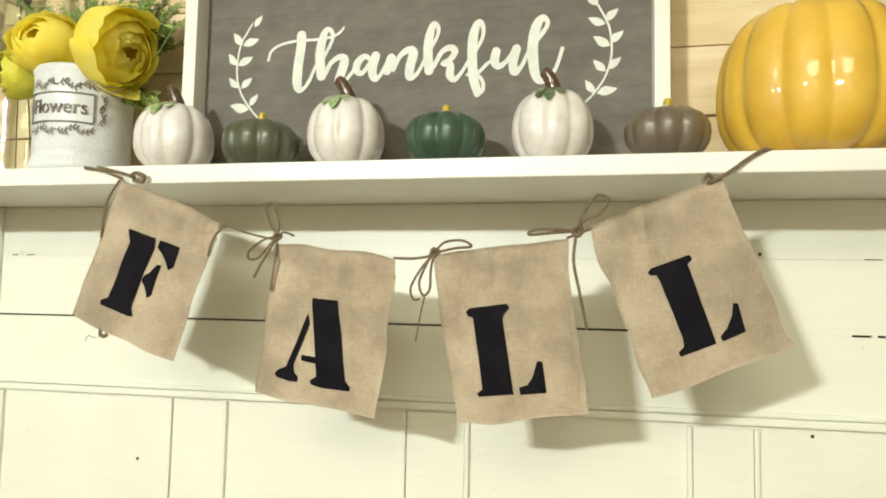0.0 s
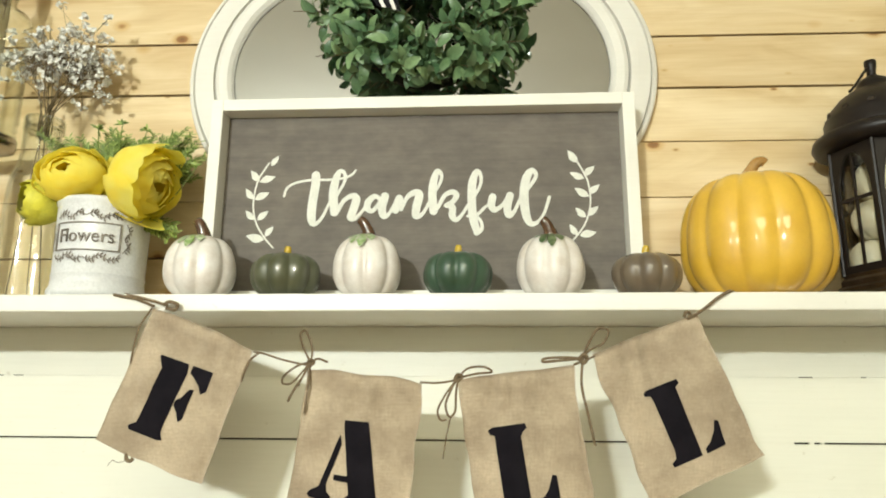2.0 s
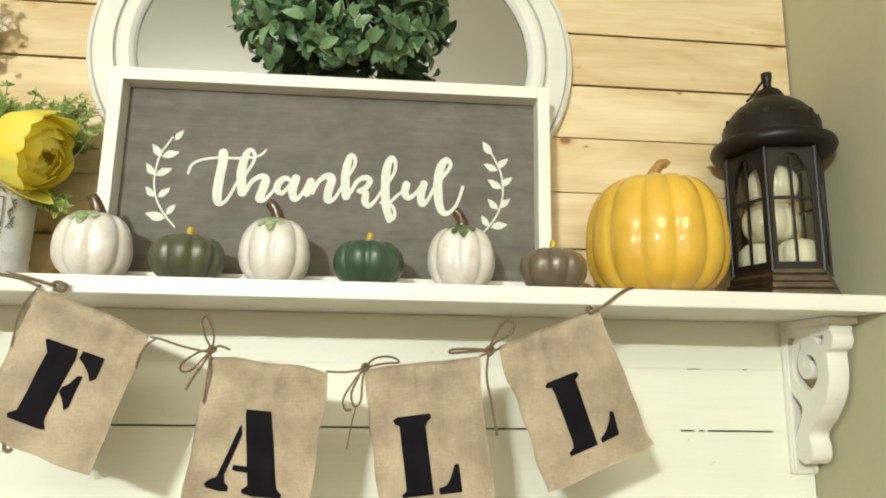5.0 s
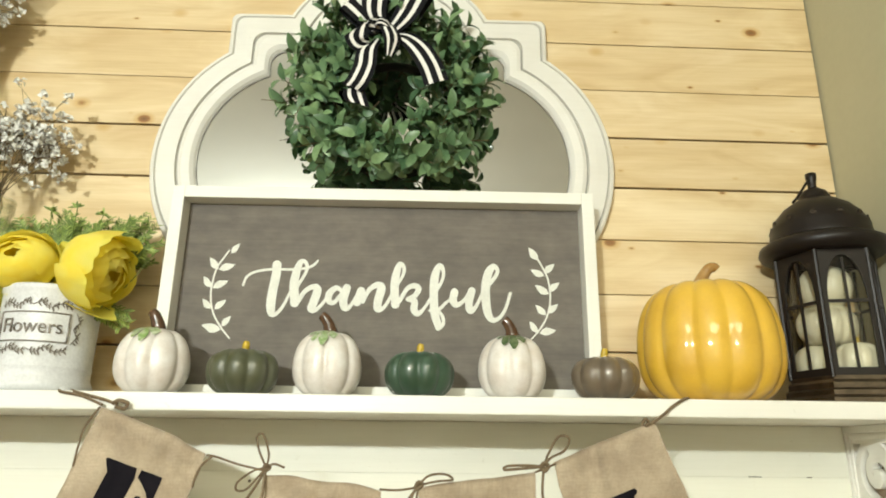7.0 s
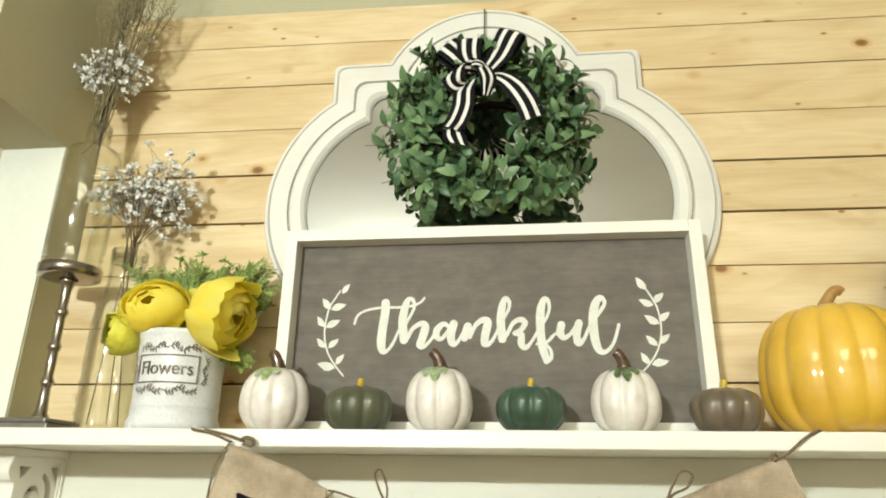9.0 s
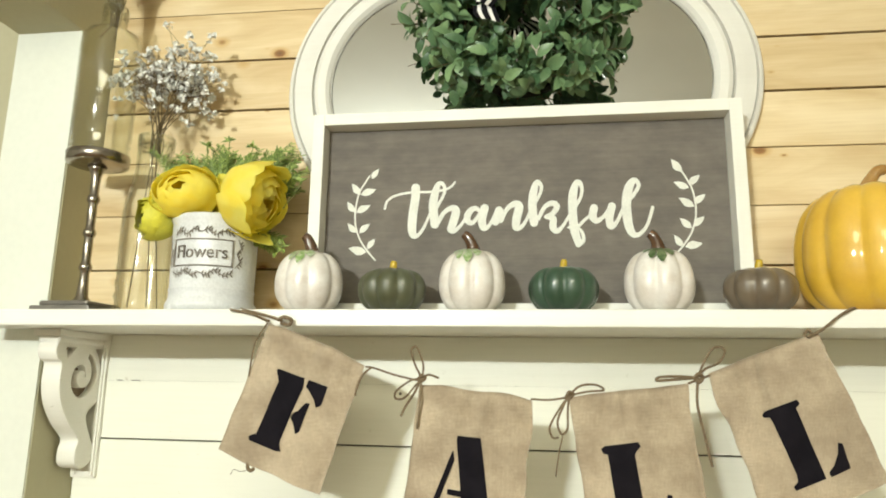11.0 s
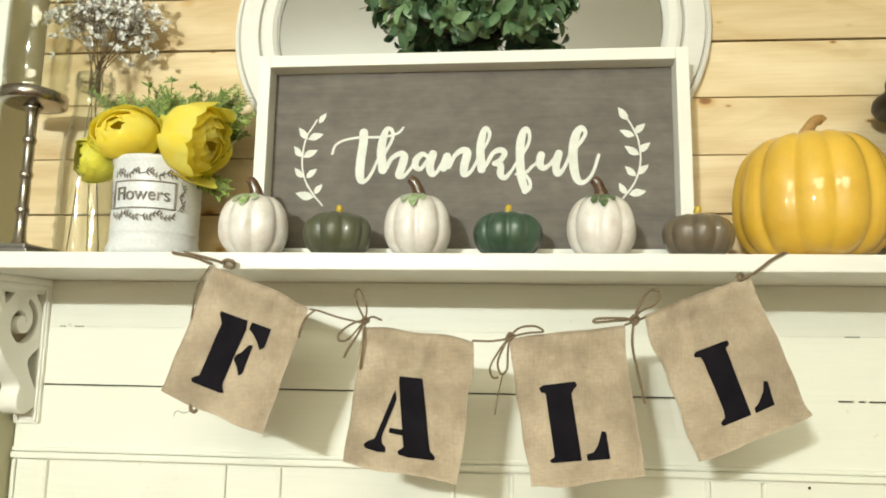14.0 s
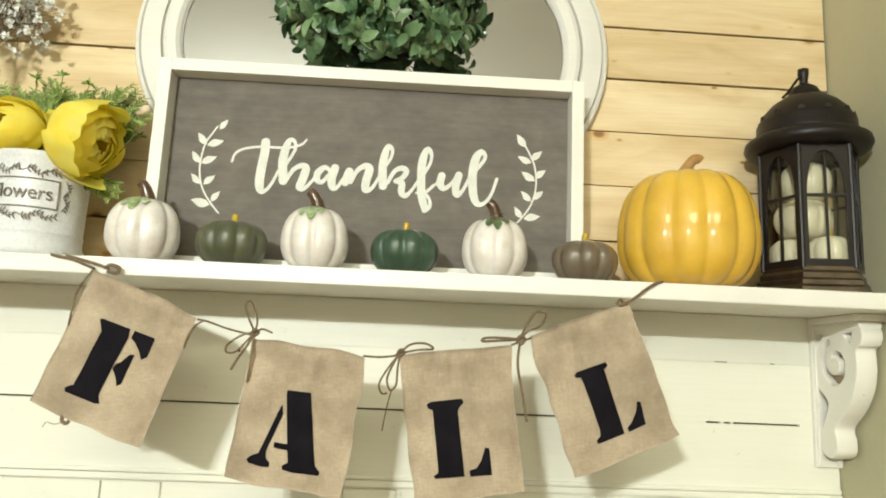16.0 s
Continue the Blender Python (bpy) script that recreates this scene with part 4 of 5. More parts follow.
# ---------------------------------------------------------------- ceramic pumpkins
def pumpkin_mesh(radius, height, lobes, groove, dimple=0.10, turn=0.0, segments=96, rings=30, flat=0.7, power=0.72, sag=0.0):
    """A lobed pumpkin standing on z = 0."""
    bm = bmesh.new()
    rows = []
    for j in range(rings + 1):
        p = math.pi * j / rings
        c, s = math.cos(p), math.sin(p)
        z = math.copysign(abs(c) ** flat, -c)
        r = max(s, 0.0) ** power
        row = []
        for i in range(segments):
            a = 2 * math.pi * i / segments
            lobe = abs(math.sin(lobes * (a - turn) / 2))
            k = 1 - groove * (1 - lobe ** 0.55) * min(1, r * 1.3)
            zz = z * (1 - 0.35 * groove * (1 - lobe ** 0.55))
            if z > 0:
                zz -= dimple * 2 * max(0, 1 - r / 0.55) ** 1.4
            elif z < 0:
                zz = max(zz, -0.94)
            low = (1 - sag) * 0.94 / 1.94
            tall = low + zz * (1 - low) if zz > 0 else low * (1 + zz / 0.94)
            row.append(bm.verts.new((radius * r * k * math.cos(a), radius * r * k * math.sin(a), height * tall)))
        rows.append(row)
    for a, b in zip(rows[1:], rows[2:-1]):
        for i in range(segments):
            j = (i + 1) % segments
            bm.faces.new((a[i], a[j], b[j], b[i]))
    bm.faces.new(rows[1][::-1])
    bm.faces.new(rows[-2])
    used = {v for f in bm.faces for v in f.verts}
    bmesh.ops.delete(bm, geom=[v for v in bm.verts if v not in used], context="VERTS")
    return bm


def white_pumpkin(x, y, radius, height, turn, leaf, bend):
    root = thing("ceramic_pumpkin", (x, y, SHELF), "small glossy white ceramic pumpkin with a brown stem on the shelf", "pumpkin", "small white pumpkins")
    part("body", pumpkin_mesh(radius * 0.975, height, 8, 0.12, 0.04, turn, flat=0.93, power=0.70, sag=0.12), WHITE_GLAZE, root, smooth=True)
    top = height * 0.93
    stem = tube([(0, 0, top - 0.006), (0.001, 0, top + 0.006), (0.001 * bend, -0.002, top + 0.015), (0.006 * bend, -0.003, top + 0.023), (0.011 * bend, -0.003, top + 0.027)], [0.0145, 0.0098, 0.0078, 0.0070, 0.0060], 12)
    for k in range(3):
        a = k * 2.1
        tube([(0.005 * math.cos(a), 0.005 * math.sin(a), top - 0.002), (0.004 * math.cos(a) + 0.002 * bend, 0.004 * math.sin(a) - 0.002, top + 0.014), (0.003 * math.cos(a) + 0.008 * bend, 0.003 * math.sin(a) - 0.003, top + 0.022)], [0.0028, 0.0022, 0.002], 6, stem)
    part("stem", stem, BROWN_STEM, root, "brown glazed stem", True)
    def on(px, pa):
        """A place on the glaze: px from the crown's edge (0) down the front (1), pa the bearing."""
        p = math.radians(18 + 46 * px)
        s, c = math.sin(p) ** 0.72, math.cos(p) ** 0.93
        return (radius * 1.012 * s * math.sin(pa), -radius * 1.012 * s * math.cos(pa), height * (0.455 + 0.545 * c) + 0.0006)
    for k, (bearing, reach, wide) in enumerate(((-0.26, 0.80, 0.13), (0.06, 0.98, 0.14), (0.40, 0.66, 0.15), (-0.58, 0.42, 0.16))):
        bm = bmesh.new()
        rows = []
        for j in range(7):
            v = j / 6
            w = wide * (0.25 + math.sin(math.pi * (0.15 + 0.85 * v)) * (1 + 0.35 * math.sin(9 * v + k)))
            rows.append([bm.verts.new(on(reach * v, bearing + 0.12 * bend + w * s)) for s in (-1, -0.5, 0, 0.5, 1)])
        for a, c in zip(rows, rows[1:]):
            for i in range(4):
                bm.faces.new((a[i], a[i + 1], c[i + 1], c[i]))
        part("leaf", bm, leaf, root, "green glazed leaf", True)
    return root


white_pumpkin(-0.2815, -0.122, 0.0478, 0.083, 0.30, LEAF_GLAZE, -0.8)
white_pumpkin(-0.0610, -0.122, 0.0458, 0.082, 0.05, LEAF_GLAZE, -1.0)
white_pumpkin(0.1745, -0.122, 0.0453, 0.080, 0.55, DARK_LEAF_GLAZE, -0.9)


def squat_pumpkin(x, y, radius, height, glaze, label, turn):
    root = thing("ceramic_pumpkin", (x, y, SHELF), label, "pumpkin", "small dark pumpkins")
    part("body", pumpkin_mesh(radius, height, 9, 0.15, 0.12, turn, flat=0.95, power=0.66, sag=-0.10), glaze, root, smooth=True)
    top = height * 0.86
    part("stem", tube([(0, 0, top - 0.006), (0, 0, top + 0.006), (0.001, -0.001, top + 0.014), (0.0015, -0.001, top + 0.018)], [0.0062, 0.0048, 0.0046, 0.0036], 9), YELLOW_STEM, root, "yellow glazed stem", True)
    return root


squat_pumpkin(-0.1665, -0.124, 0.0458, 0.058, OLIVE_GLAZE, "squat olive green ceramic pumpkin with a yellow stem", 0.2)
squat_pumpkin(0.0560, -0.124, 0.0453, 0.058, GREEN_GLAZE, "squat deep green ceramic pumpkin with a yellow stem", 0.5)
squat_pumpkin(0.2930, -0.124, 0.0438, 0.055, BROWN_GLAZE, "squat grey-brown ceramic pumpkin with a yellow stem", 0.8)


def large_pumpkin(x, y):
    root = thing("ceramic_pumpkin", (x, y, SHELF), "large glossy mustard yellow ceramic pumpkin with a brown stem", "pumpkin")
    part("body", pumpkin_mesh(0.0928, 0.159, 13, 0.075, 0.06, 0.26, 156, 40, 0.90, 0.53, 0.17), YELLOW_GLAZE, root, smooth=True)
    stem = tube([(-0.004, 0, 0.144), (-0.003, 0, 0.160), (0.003, -0.001, 0.172), (0.010, -0.002, 0.181), (0.017, -0.002, 0.183), (0.021, -0.002, 0.180)], [0.014, 0.0095, 0.0075, 0.0070, 0.0066, 0.0060], 12)
    part("stem", stem, GOLD_STEM, root, "golden brown glazed stem", True)
    return root


large_pumpkin(0.4395, -0.104)


# ---------------------------------------------------------------- black lantern
def hexagon(radius, turn, z, bm):
    return [bm.verts.new((radius * math.cos(turn + k * math.pi / 3), radius * math.sin(turn + k * math.pi / 3), z)) for k in range(6)]


def hex_prism(levels, turn):
    """A six-sided solid through (radius, height) levels."""
    bm = bmesh.new()
    rows = [hexagon(r, turn, z, bm) for r, z in levels]
    for a, b in zip(rows, rows[1:]):
        for i in range(6):
            j = (i + 1) % 6
            bm.faces.new((a[i], a[j], b[j], b[i]))
    bm.faces.new(rows[0][::-1])
    bm.faces.new(rows[-1])
    return bm


def lantern(x, y):
    root = thing("lantern", (x, y, SHELF), "black six-sided metal lantern with arched glass panes, filled with pumpkins", "lantern")
    turn = math.radians(-130)
    part("base", hex_prism([(0.080, 0.0), (0.080, 0.007), (0.0745, 0.011), (0.0745, 0.017), (0.070, 0.020), (0.070, 0.027), (0.066, 0.031), (0.066, 0.036)], turn), BRONZE, root, "bronzed stepped base")
    z0, z1, r = 0.036, 0.212, 0.064
    for k in range(6):
        a = turn + (k + 0.5) * math.pi / 3
        apothem, half = r * math.cos(math.pi / 6), r / 2
        w, h = half - 0.0075, z1 - z0
        hole = [(-w, 0.010), (w, 0.010), (w, h * 0.56)]
        hole += [(w * math.cos(t) ** 0.9, h * 0.56 + (h * 0.36) * math.sin(t)) for t in np.linspace(0.15, math.pi / 2, 8)]
        hole += [(-x0, zz) for x0, zz in hole[:1:-1]][1:]
        panel = flat_shape([[(-half, 0), (half, 0), (half, h), (-half, h)], hole], 0.004)
        bars = panel
        box(-0.0014, 0.0014, -0.0018, 0.0012, 0.010, h * 0.90, 0.0, bars)
        box(-w, w, -0.0016, 0.0010, h * 0.545, h * 0.57, 0.0, bars)
        m = Matrix.Translation((apothem * math.cos(a), apothem * math.sin(a), z0)) @ Matrix.Rotation(a + math.pi / 2, 4, "Z")
        bmesh.ops.transform(panel, matrix=m, verts=panel.verts)
        side = part("window_panel", panel, BLACK_IRON, root)
        pane = box(-w - 0.002, w + 0.002, 0.0022, 0.0034, 0.007, h * 0.94)
        bmesh.ops.transform(pane, matrix=m, verts=pane.verts)
        part("pane", pane, PANE, side, "clear glass pane")
        post = turn + k * math.pi / 3
        px, py = (r + 0.001) * math.cos(post), (r + 0.001) * math.sin(post)
        part("post", tube([(px, py, z0 - 0.002), (px, py, z1 + 0.002)], 0.0032, 8, None, 1), BLACK_IRON, root)
    part("brim", lathe([(0.0, 0.206), (0.066, 0.206), (0.073, 0.207), (0.080, 0.211), (0.0835, 0.218), (0.0815, 0.226), (0.073, 0.231), (0.062, 0.236), (0.0, 0.236)], 48), BLACK_IRON, root, smooth=True)
    part("roof", lathe([(0.067, 0.233), (0.0665, 0.241), (0.0655, 0.243), (0.0655, 0.252), (0.0625, 0.258), (0.056, 0.270), (0.045, 0.283), (0.031, 0.293), (0.022, 0.297), (0.021, 0.303), (0.017, 0.310), (0.008, 0.316), (0.0, 0.317)], 48), BLACK_IRON, root, smooth=True)
    for k in range(12):
        a = turn + k * math.pi / 6 + 0.1
        c = Vector((0.0618 * math.cos(a), 0.0618 * math.sin(a), 0.2608))
        bm = tube([tuple(c + Vector((0.004 * math.cos(t) * -math.sin(a), 0.004 * math.cos(t) * math.cos(a), 0.0036 * math.sin(t)))) for t in np.linspace(0, 2 * math.pi, 9)], 0.0009, 5, None, 2)
        part("vent_ring", bm, BLACK_IRON, root)
        dot = lathe([(0.0, 0.0), (0.0036, 0.0), (0.0036, 0.0008), (0.0, 0.0008)], 8)
        bmesh.ops.transform(dot, matrix=Matrix.Translation(c) @ Matrix.Rotation(a, 4, "Z") @ Matrix.Rotation(math.radians(62), 4, "Y"), verts=dot.verts)
        part("vent_hole", dot, DARK, root)
    part("finial", lathe([(0.0, 0.315), (0.007, 0.316), (0.0055, 0.321), (0.0065, 0.328), (0.0075, 0.333), (0.0075, 0.340), (0.0, 0.3405)], 20), BLACK_IRON, root, smooth=True)
    part("handle_ring", tube([(0.0, -0.002, 0.331), (-0.010, -0.004, 0.324), (-0.020, -0.006, 0.311), (-0.030, -0.008, 0.298), (-0.038, -0.010, 0.290)], 0.0019, 8), BLACK_IRON, root)
    root.scale = (1.0, 1.0, 0.985)
    return root


lantern(0.6260, -0.083)


def lantern_pumpkin(x, y, z, radius, height, turn):
    root = thing("ceramic_pumpkin", (x, y, SHELF + z), "small cream ceramic pumpkin stacked inside the black lantern", "pumpkin", "cream pumpkins in the lantern")
    part("body", pumpkin_mesh(radius, height, 8, 0.13, 0.10, turn, 64, 20, 0.92, 0.68), CREAM_GLAZE, root, smooth=True)
    top = height * 0.88
    part("stem", tube([(0, 0, top - 0.005), (0, -0.001, top + 0.005), (0.001, -0.002, top + 0.012)], [0.0046, 0.0034, 0.0028], 9), YELLOW_STEM, root, "yellow glazed stem", True)


lantern_pumpkin(0.637, -0.107, 0.036, 0.0285, 0.046, 0.2)
lantern_pumpkin(0.608, -0.064, 0.036, 0.0300, 0.048, 0.5)
lantern_pumpkin(0.622, -0.073, 0.083, 0.0390, 0.056, 0.1)
lantern_pumpkin(0.623, -0.080, 0.136, 0.0350, 0.056, 0.4)


# ---------------------------------------------------------------- candlestick and glass bottles
def candlestick(x, y):
    root = thing("candlestick", (x, y, SHELF), "tall brushed nickel candlestick with a ringed stem and round plate", "candlestick")
    bm = box(-0.046, 0.046, -0.046, 0.046, 0.0, 0.009, 0.002)
    box(-0.038, 0.038, -0.039, 0.039, 0.0088, 0.017, 0.004, bm)
    part("base", bm, PEWTER, root, "dull pewter square base")
    prof = [(0.0, 0.0165), (0.014, 0.0165), (0.012, 0.021), (0.0085, 0.026)]
    for z in (0.070, 0.122, 0.174):
        prof += [(0.0068, z - 0.022), (0.0062, z - 0.008), (0.0082, z - 0.004), (0.0095, z), (0.0082, z + 0.004), (0.0062, z + 0.008)]
    prof += [(0.0070, 0.209), (0.010, 0.220), (0.014, 0.226), (0.0, 0.226)]
    part("stem", lathe(prof, 24), NICKEL, root, smooth=True)
    part("plate", lathe([(0.0, 0.2255), (0.028, 0.226), (0.040, 0.227), (0.0440, 0.229), (0.0450, 0.243), (0.0438, 0.244), (0.0428, 0.238), (0.0, 0.238)], 48), NICKEL, root, smooth=True)
    return root


candlestick(-0.6390, -0.088)


def glass_shell(profile, wall=0.0026, segments=44):
    """Closed glass body: outer profile up, inner profile down."""
    inner = [(max(r - wall, 0.0), z + (wall if i < 2 else 0)) for i, (r, z) in enumerate(profile)]
    return lathe([(0.0, profile[0][1])] + profile + inner[::-1] + [(0.0, inner[0][1])], segments)


def glass_bottle(name, x, y, z, profile, label):
    root = thing(name, (x, y, z), label, "bottle")
    part("glass_body", glass_shell(profile), GLASS, root, smooth=True)
    rim = max(p[1] for p in profile)
    r = profile[-1][0]
    for k, dz in enumerate((0.004, 0.011, 0.018)):
        part("neck_ring", tube([((r + 0.0004) * math.cos(t), (r + 0.0004) * math.sin(t), rim - dz) for t in np.linspace(0, 2 * math.pi, 25)], 0.0016, 6, None, 1), GLASS, root)
    return root


glass_bottle("glass_bottle", -0.6385, -0.088, SHELF + 0.2385, [(0.0395, 0.0), (0.0420, 0.004), (0.0425, 0.012), (0.0405, 0.017), (0.0425, 0.022), (0.0405, 0.028), (0.0430, 0.034), (0.0440, 0.180), (0.0430, 0.194), (0.037, 0.204), (0.025, 0.211), (0.0190, 0.217), (0.0180, 0.252)],
             "clear glass bottle on the candlestick plate, holding dried flowers")
glass_bottle("glass_bottle", -0.5475, -0.084, SHELF, [(0.033, 0.0), (0.036, 0.004), (0.037, 0.010), (0.0350, 0.016), (0.0374, 0.024), (0.0352, 0.034), (0.0376, 0.044), (0.0354, 0.055), (0.0376, 0.066), (0.0360, 0.076), (0.037, 0.084), (0.037, 0.150), (0.034, 0.175), (0.028, 0.196), (0.0255, 0.215), (0.0255, 0.270)],
             "clear glass bottle on the shelf, holding white dried flowers")


def blossom(bm, c, size, rng):
    """A tiny ruffled bloom: a few crossed petals."""
    for _ in range(5):
        d = Vector((rng.uniform(-1, 1), rng.uniform(-1, 1), rng.uniform(-0.6, 1))).normalized()
        n = Vector((rng.uniform(-1, 1), rng.uniform(-1, 1), rng.uniform(-1, 1)))
        leaf_blade(bm, c, c + d * size, size * 0.95, n, 0.3, 2)


def dried_bouquet(foot, neck, heads, label, blooms, size, seed, grass=0, depth=0.19):
    rng = random.Random(seed)
    root = thing("dried_flowers", foot, label, "flowers")
    o = Vector(foot)
    stems, flowers, blades = bmesh.new(), bmesh.new(), bmesh.new()
    neck = Vector(neck) - o
    for centre, spread in heads:
        c = Vector(centre) - o
        for k in range(7):
            tip = c + Vector((rng.gauss(0, spread[0] * 0.4), rng.gauss(0, spread[1] * 0.4), rng.gauss(0, spread[2] * 0.45)))
            start = neck + Vector((rng.uniform(-0.008, 0.008), rng.uniform(-0.008, 0.008), 0))
            low = Vector((rng.uniform(-0.024, 0.024), rng.uniform(-0.02, 0.02), neck.z - depth))
            if k % 7:
                low = start - Vector((0, 0, 0.03))
            mid = start.lerp(tip, 0.55) + Vector((rng.uniform(-0.006, 0.006), 0, 0.008))
            tube([tuple(low), tuple(start), tuple(mid), tuple(tip)], [0.0009, 0.0008, 0.0006, 0.0004], 5, stems, 4)
            for _ in range(blooms // 7):
                p = c + Vector((rng.gauss(0, spread[0] * 0.5), rng.gauss(0, spread[1] * 0.5), rng.gauss(0, spread[2] * 0.5)))
                a = mid.lerp(tip, rng.uniform(0.0, 1.0))
                tube([tuple(a), tuple(a.lerp(p, 0.5) + Vector((0, 0, 0.003))), tuple(p)], 0.0003, 4, stems, 2)
                blossom(flowers, p, size * rng.uniform(0.7, 1.2), rng)
    for _ in range(grass):
        start = neck + Vector((rng.uniform(-0.01, 0.01), rng.uniform(-0.01, 0.01), 0))
        tip = neck + Vector((rng.gauss(0.015, 0.05), rng.gauss(0.0, 0.02), rng.uniform(0.22, 0.36)))
        mid = start.lerp(tip, 0.5) + Vector((rng.uniform(-0.012, 0.012), 0, 0))
        tube([tuple(start), tuple(mid), tuple(tip)], [0.0009, 0.0008, 0.0004], 4, blades, 4)
        for _ in range(14):
            p = mid.lerp(tip, rng.uniform(0.1, 1.0))
            leaf_blade(blades, p, p + Vector((rng.gauss(0, 0.012), rng.gauss(0, 0.006), rng.uniform(0.004, 0.022))), 0.0022, (0, -1, 0.2), 0.1, 2)
    tagged(part("stem_mass", stems, STEM_BROWN, root), kind="stuff")
    tagged(part("blossom_mass", flowers, BLOSSOM, root, "tiny white blossoms"), kind="stuff")
    if grass:
        tagged(part("grass_plume", blades, DRY_GRASS, root, "dry tan grass plumes"), kind="stuff")
    return root


dried_bouquet((-0.6385, -0.088, SHELF + 0.246), (-0.6385, -0.088, 1.79), [((-0.662, -0.080, 1.895), (0.040, 0.025, 0.045)), ((-0.629, -0.075, 1.912), (0.042, 0.025, 0.055))],
              "white dried blossoms and tan grass standing in a bottle", 84, 0.0085, 5, 46, 0.05)
dried_bouquet((-0.5475, -0.084, SHELF + 0.004), (-0.5475, -0.084, 1.57), [((-0.581, -0.080, 1.661), (0.052, 0.025, 0.045)), ((-0.541, -0.070, 1.692), (0.055, 0.025, 0.05)), ((-0.510, -0.060, 1.661), (0.035, 0.02, 0.04))],
              "sprays of small white dried blossoms standing in a bottle", 98, 0.0080, 9, 0, 0.26)


# ---------------------------------------------------------------- flower pot
def on_pot(bm, radius):
    """Wraps a flat x-z shape round the pot's front; its y is the relief."""
    for v in bm.verts:
        r, a = radius - v.co.y, v.co.x / radius
        v.co = Vector((r * math.sin(a), -r * math.cos(a), v.co.z))
    return bm


def word_mesh(text, size, thickness):
    cu = bpy.data.curves.new("word", "FONT")
    cu.body, cu.size, cu.extrude, cu.align_x, cu.align_y = text, size, thickness / 2, "CENTER", "CENTER"
    ob = bpy.data.objects.new("word", cu)
    me = bpy.data.meshes.new_from_object(ob)
    bm = bmesh.new()
    bm.from_mesh(me)
    bmesh.ops.rotate(bm, verts=bm.verts, cent=(0, 0, 0), matrix=Matrix.Rotation(math.pi / 2, 3, "X"))
    bpy.data.objects.remove(ob)
    bpy.data.curves.remove(cu)
    bpy.data.meshes.remove(me)
    return bm


def flower_pot(x, y):
    root = thing("flower_pot", (x, y, SHELF), "whitewashed round pot with raised scrollwork and a word plate", "flower pot")
    prof = [(0.0, 0.0015), (0.0615, 0.0015), (0.0615, 0.012), (0.0585, 0.018), (0.0575, 0.030), (0.0585, 0.032), (0.0585, 0.034), (0.0575, 0.036), (0.0590, 0.130), (0.0605, 0.134), (0.0610, 0.139), (0.0595, 0.141), (0.057, 0.138), (0.055, 0.030), (0.0, 0.028)]
    part("body", lathe(prof, 64), POT_CERAMIC, root, smooth=True)
    for k in range(4):
        a = math.radians(-125 + 90 * k)
        foot = lathe([(0.0, 0.0), (0.011, 0.0), (0.0105, 0.004), (0.008, 0.011), (0.0, 0.013)], 14)
        bmesh.ops.translate(foot, verts=foot.verts, vec=(0.053 * math.cos(a), 0.053 * math.sin(a), 0.0))
        part("foot", foot, POT_CERAMIC, root, smooth=True)
    R, cz, spin = 0.0588, 0.083, 0.008
    word = word_mesh("Flowers", 0.0265, 0.0016)
    bmesh.ops.scale(word, verts=word.verts, vec=(0.86, 1, 1))
    bmesh.ops.subdivide_edges(word, edges=[e for e in word.edges if e.calc_length() > 0.006], cuts=2)
    bmesh.ops.translate(word, verts=word.verts, vec=(spin, -0.0008, cz))
    part("word", on_pot(word, R), POT_RELIEF, root, "grey-brown raised word Flowers")
    border = bmesh.new()
    for z in (cz - 0.019, cz + 0.019):
        for i in range(12):
            a = spin - 0.043 + 0.086 * i / 12
            box(a, a + 0.086 / 12, -0.0014, 0.0006, z - 0.0008, z + 0.0008, 0, border)
    for a in (spin - 0.043, spin + 0.043):
        box(a - 0.0008, a + 0.0008, -0.0014, 0.0006, cz - 0.0198, cz + 0.0198, 0, border)
    part("plate_border", on_pot(border, R), POT_RELIEF, root)
    rng = random.Random(4)

    def vine(points):
        bm = bmesh.new()
        path = spline(points, 10)
        ribbon_stroke([(px, pz, 0.0013) for px, pz in points], 0.0010, bm, 0.0)
        for i in range(3, len(path) - 2, 4):
            px, pz = path[i]
            for s in (-1, 1):
                q = (px + rng.uniform(0.001, 0.004), pz + s * rng.uniform(0.0035, 0.006))
                ribbon_stroke([(px, pz, 0.0006), ((px + q[0]) / 2, (pz + q[1]) / 2, 0.0022), (*q, 0.0006)], 0.0012 + 0.0002 * s, bm, 0.0)
        part("scrollwork", on_pot(bm, R), POT_RELIEF, root)
    for s in (-1, 1):
        z = cz + s * 0.027
        vine([(spin - 0.044, z), (spin - 0.032, z + s * 0.005), (spin - 0.020, z - s * 0.001), (spin - 0.010, z + s * 0.006), (spin, z + s * 0.002)])
        vine([(spin + 0.044, z), (spin + 0.032, z + s * 0.005), (spin + 0.020, z - s * 0.001), (spin + 0.010, z + s * 0.006), (spin, z + s * 0.002)])
    for s in (-1, 1):
        vine([(spin + s * 0.048, cz - 0.020), (spin + s * 0.054, cz - 0.010), (spin + s * 0.049, cz), (spin + s * 0.055, cz + 0.010), (spin + s * 0.050, cz + 0.021)])
    root.scale = (1.0, 1.0, 0.955)
    return root


flower_pot(-0.4350, -0.092)


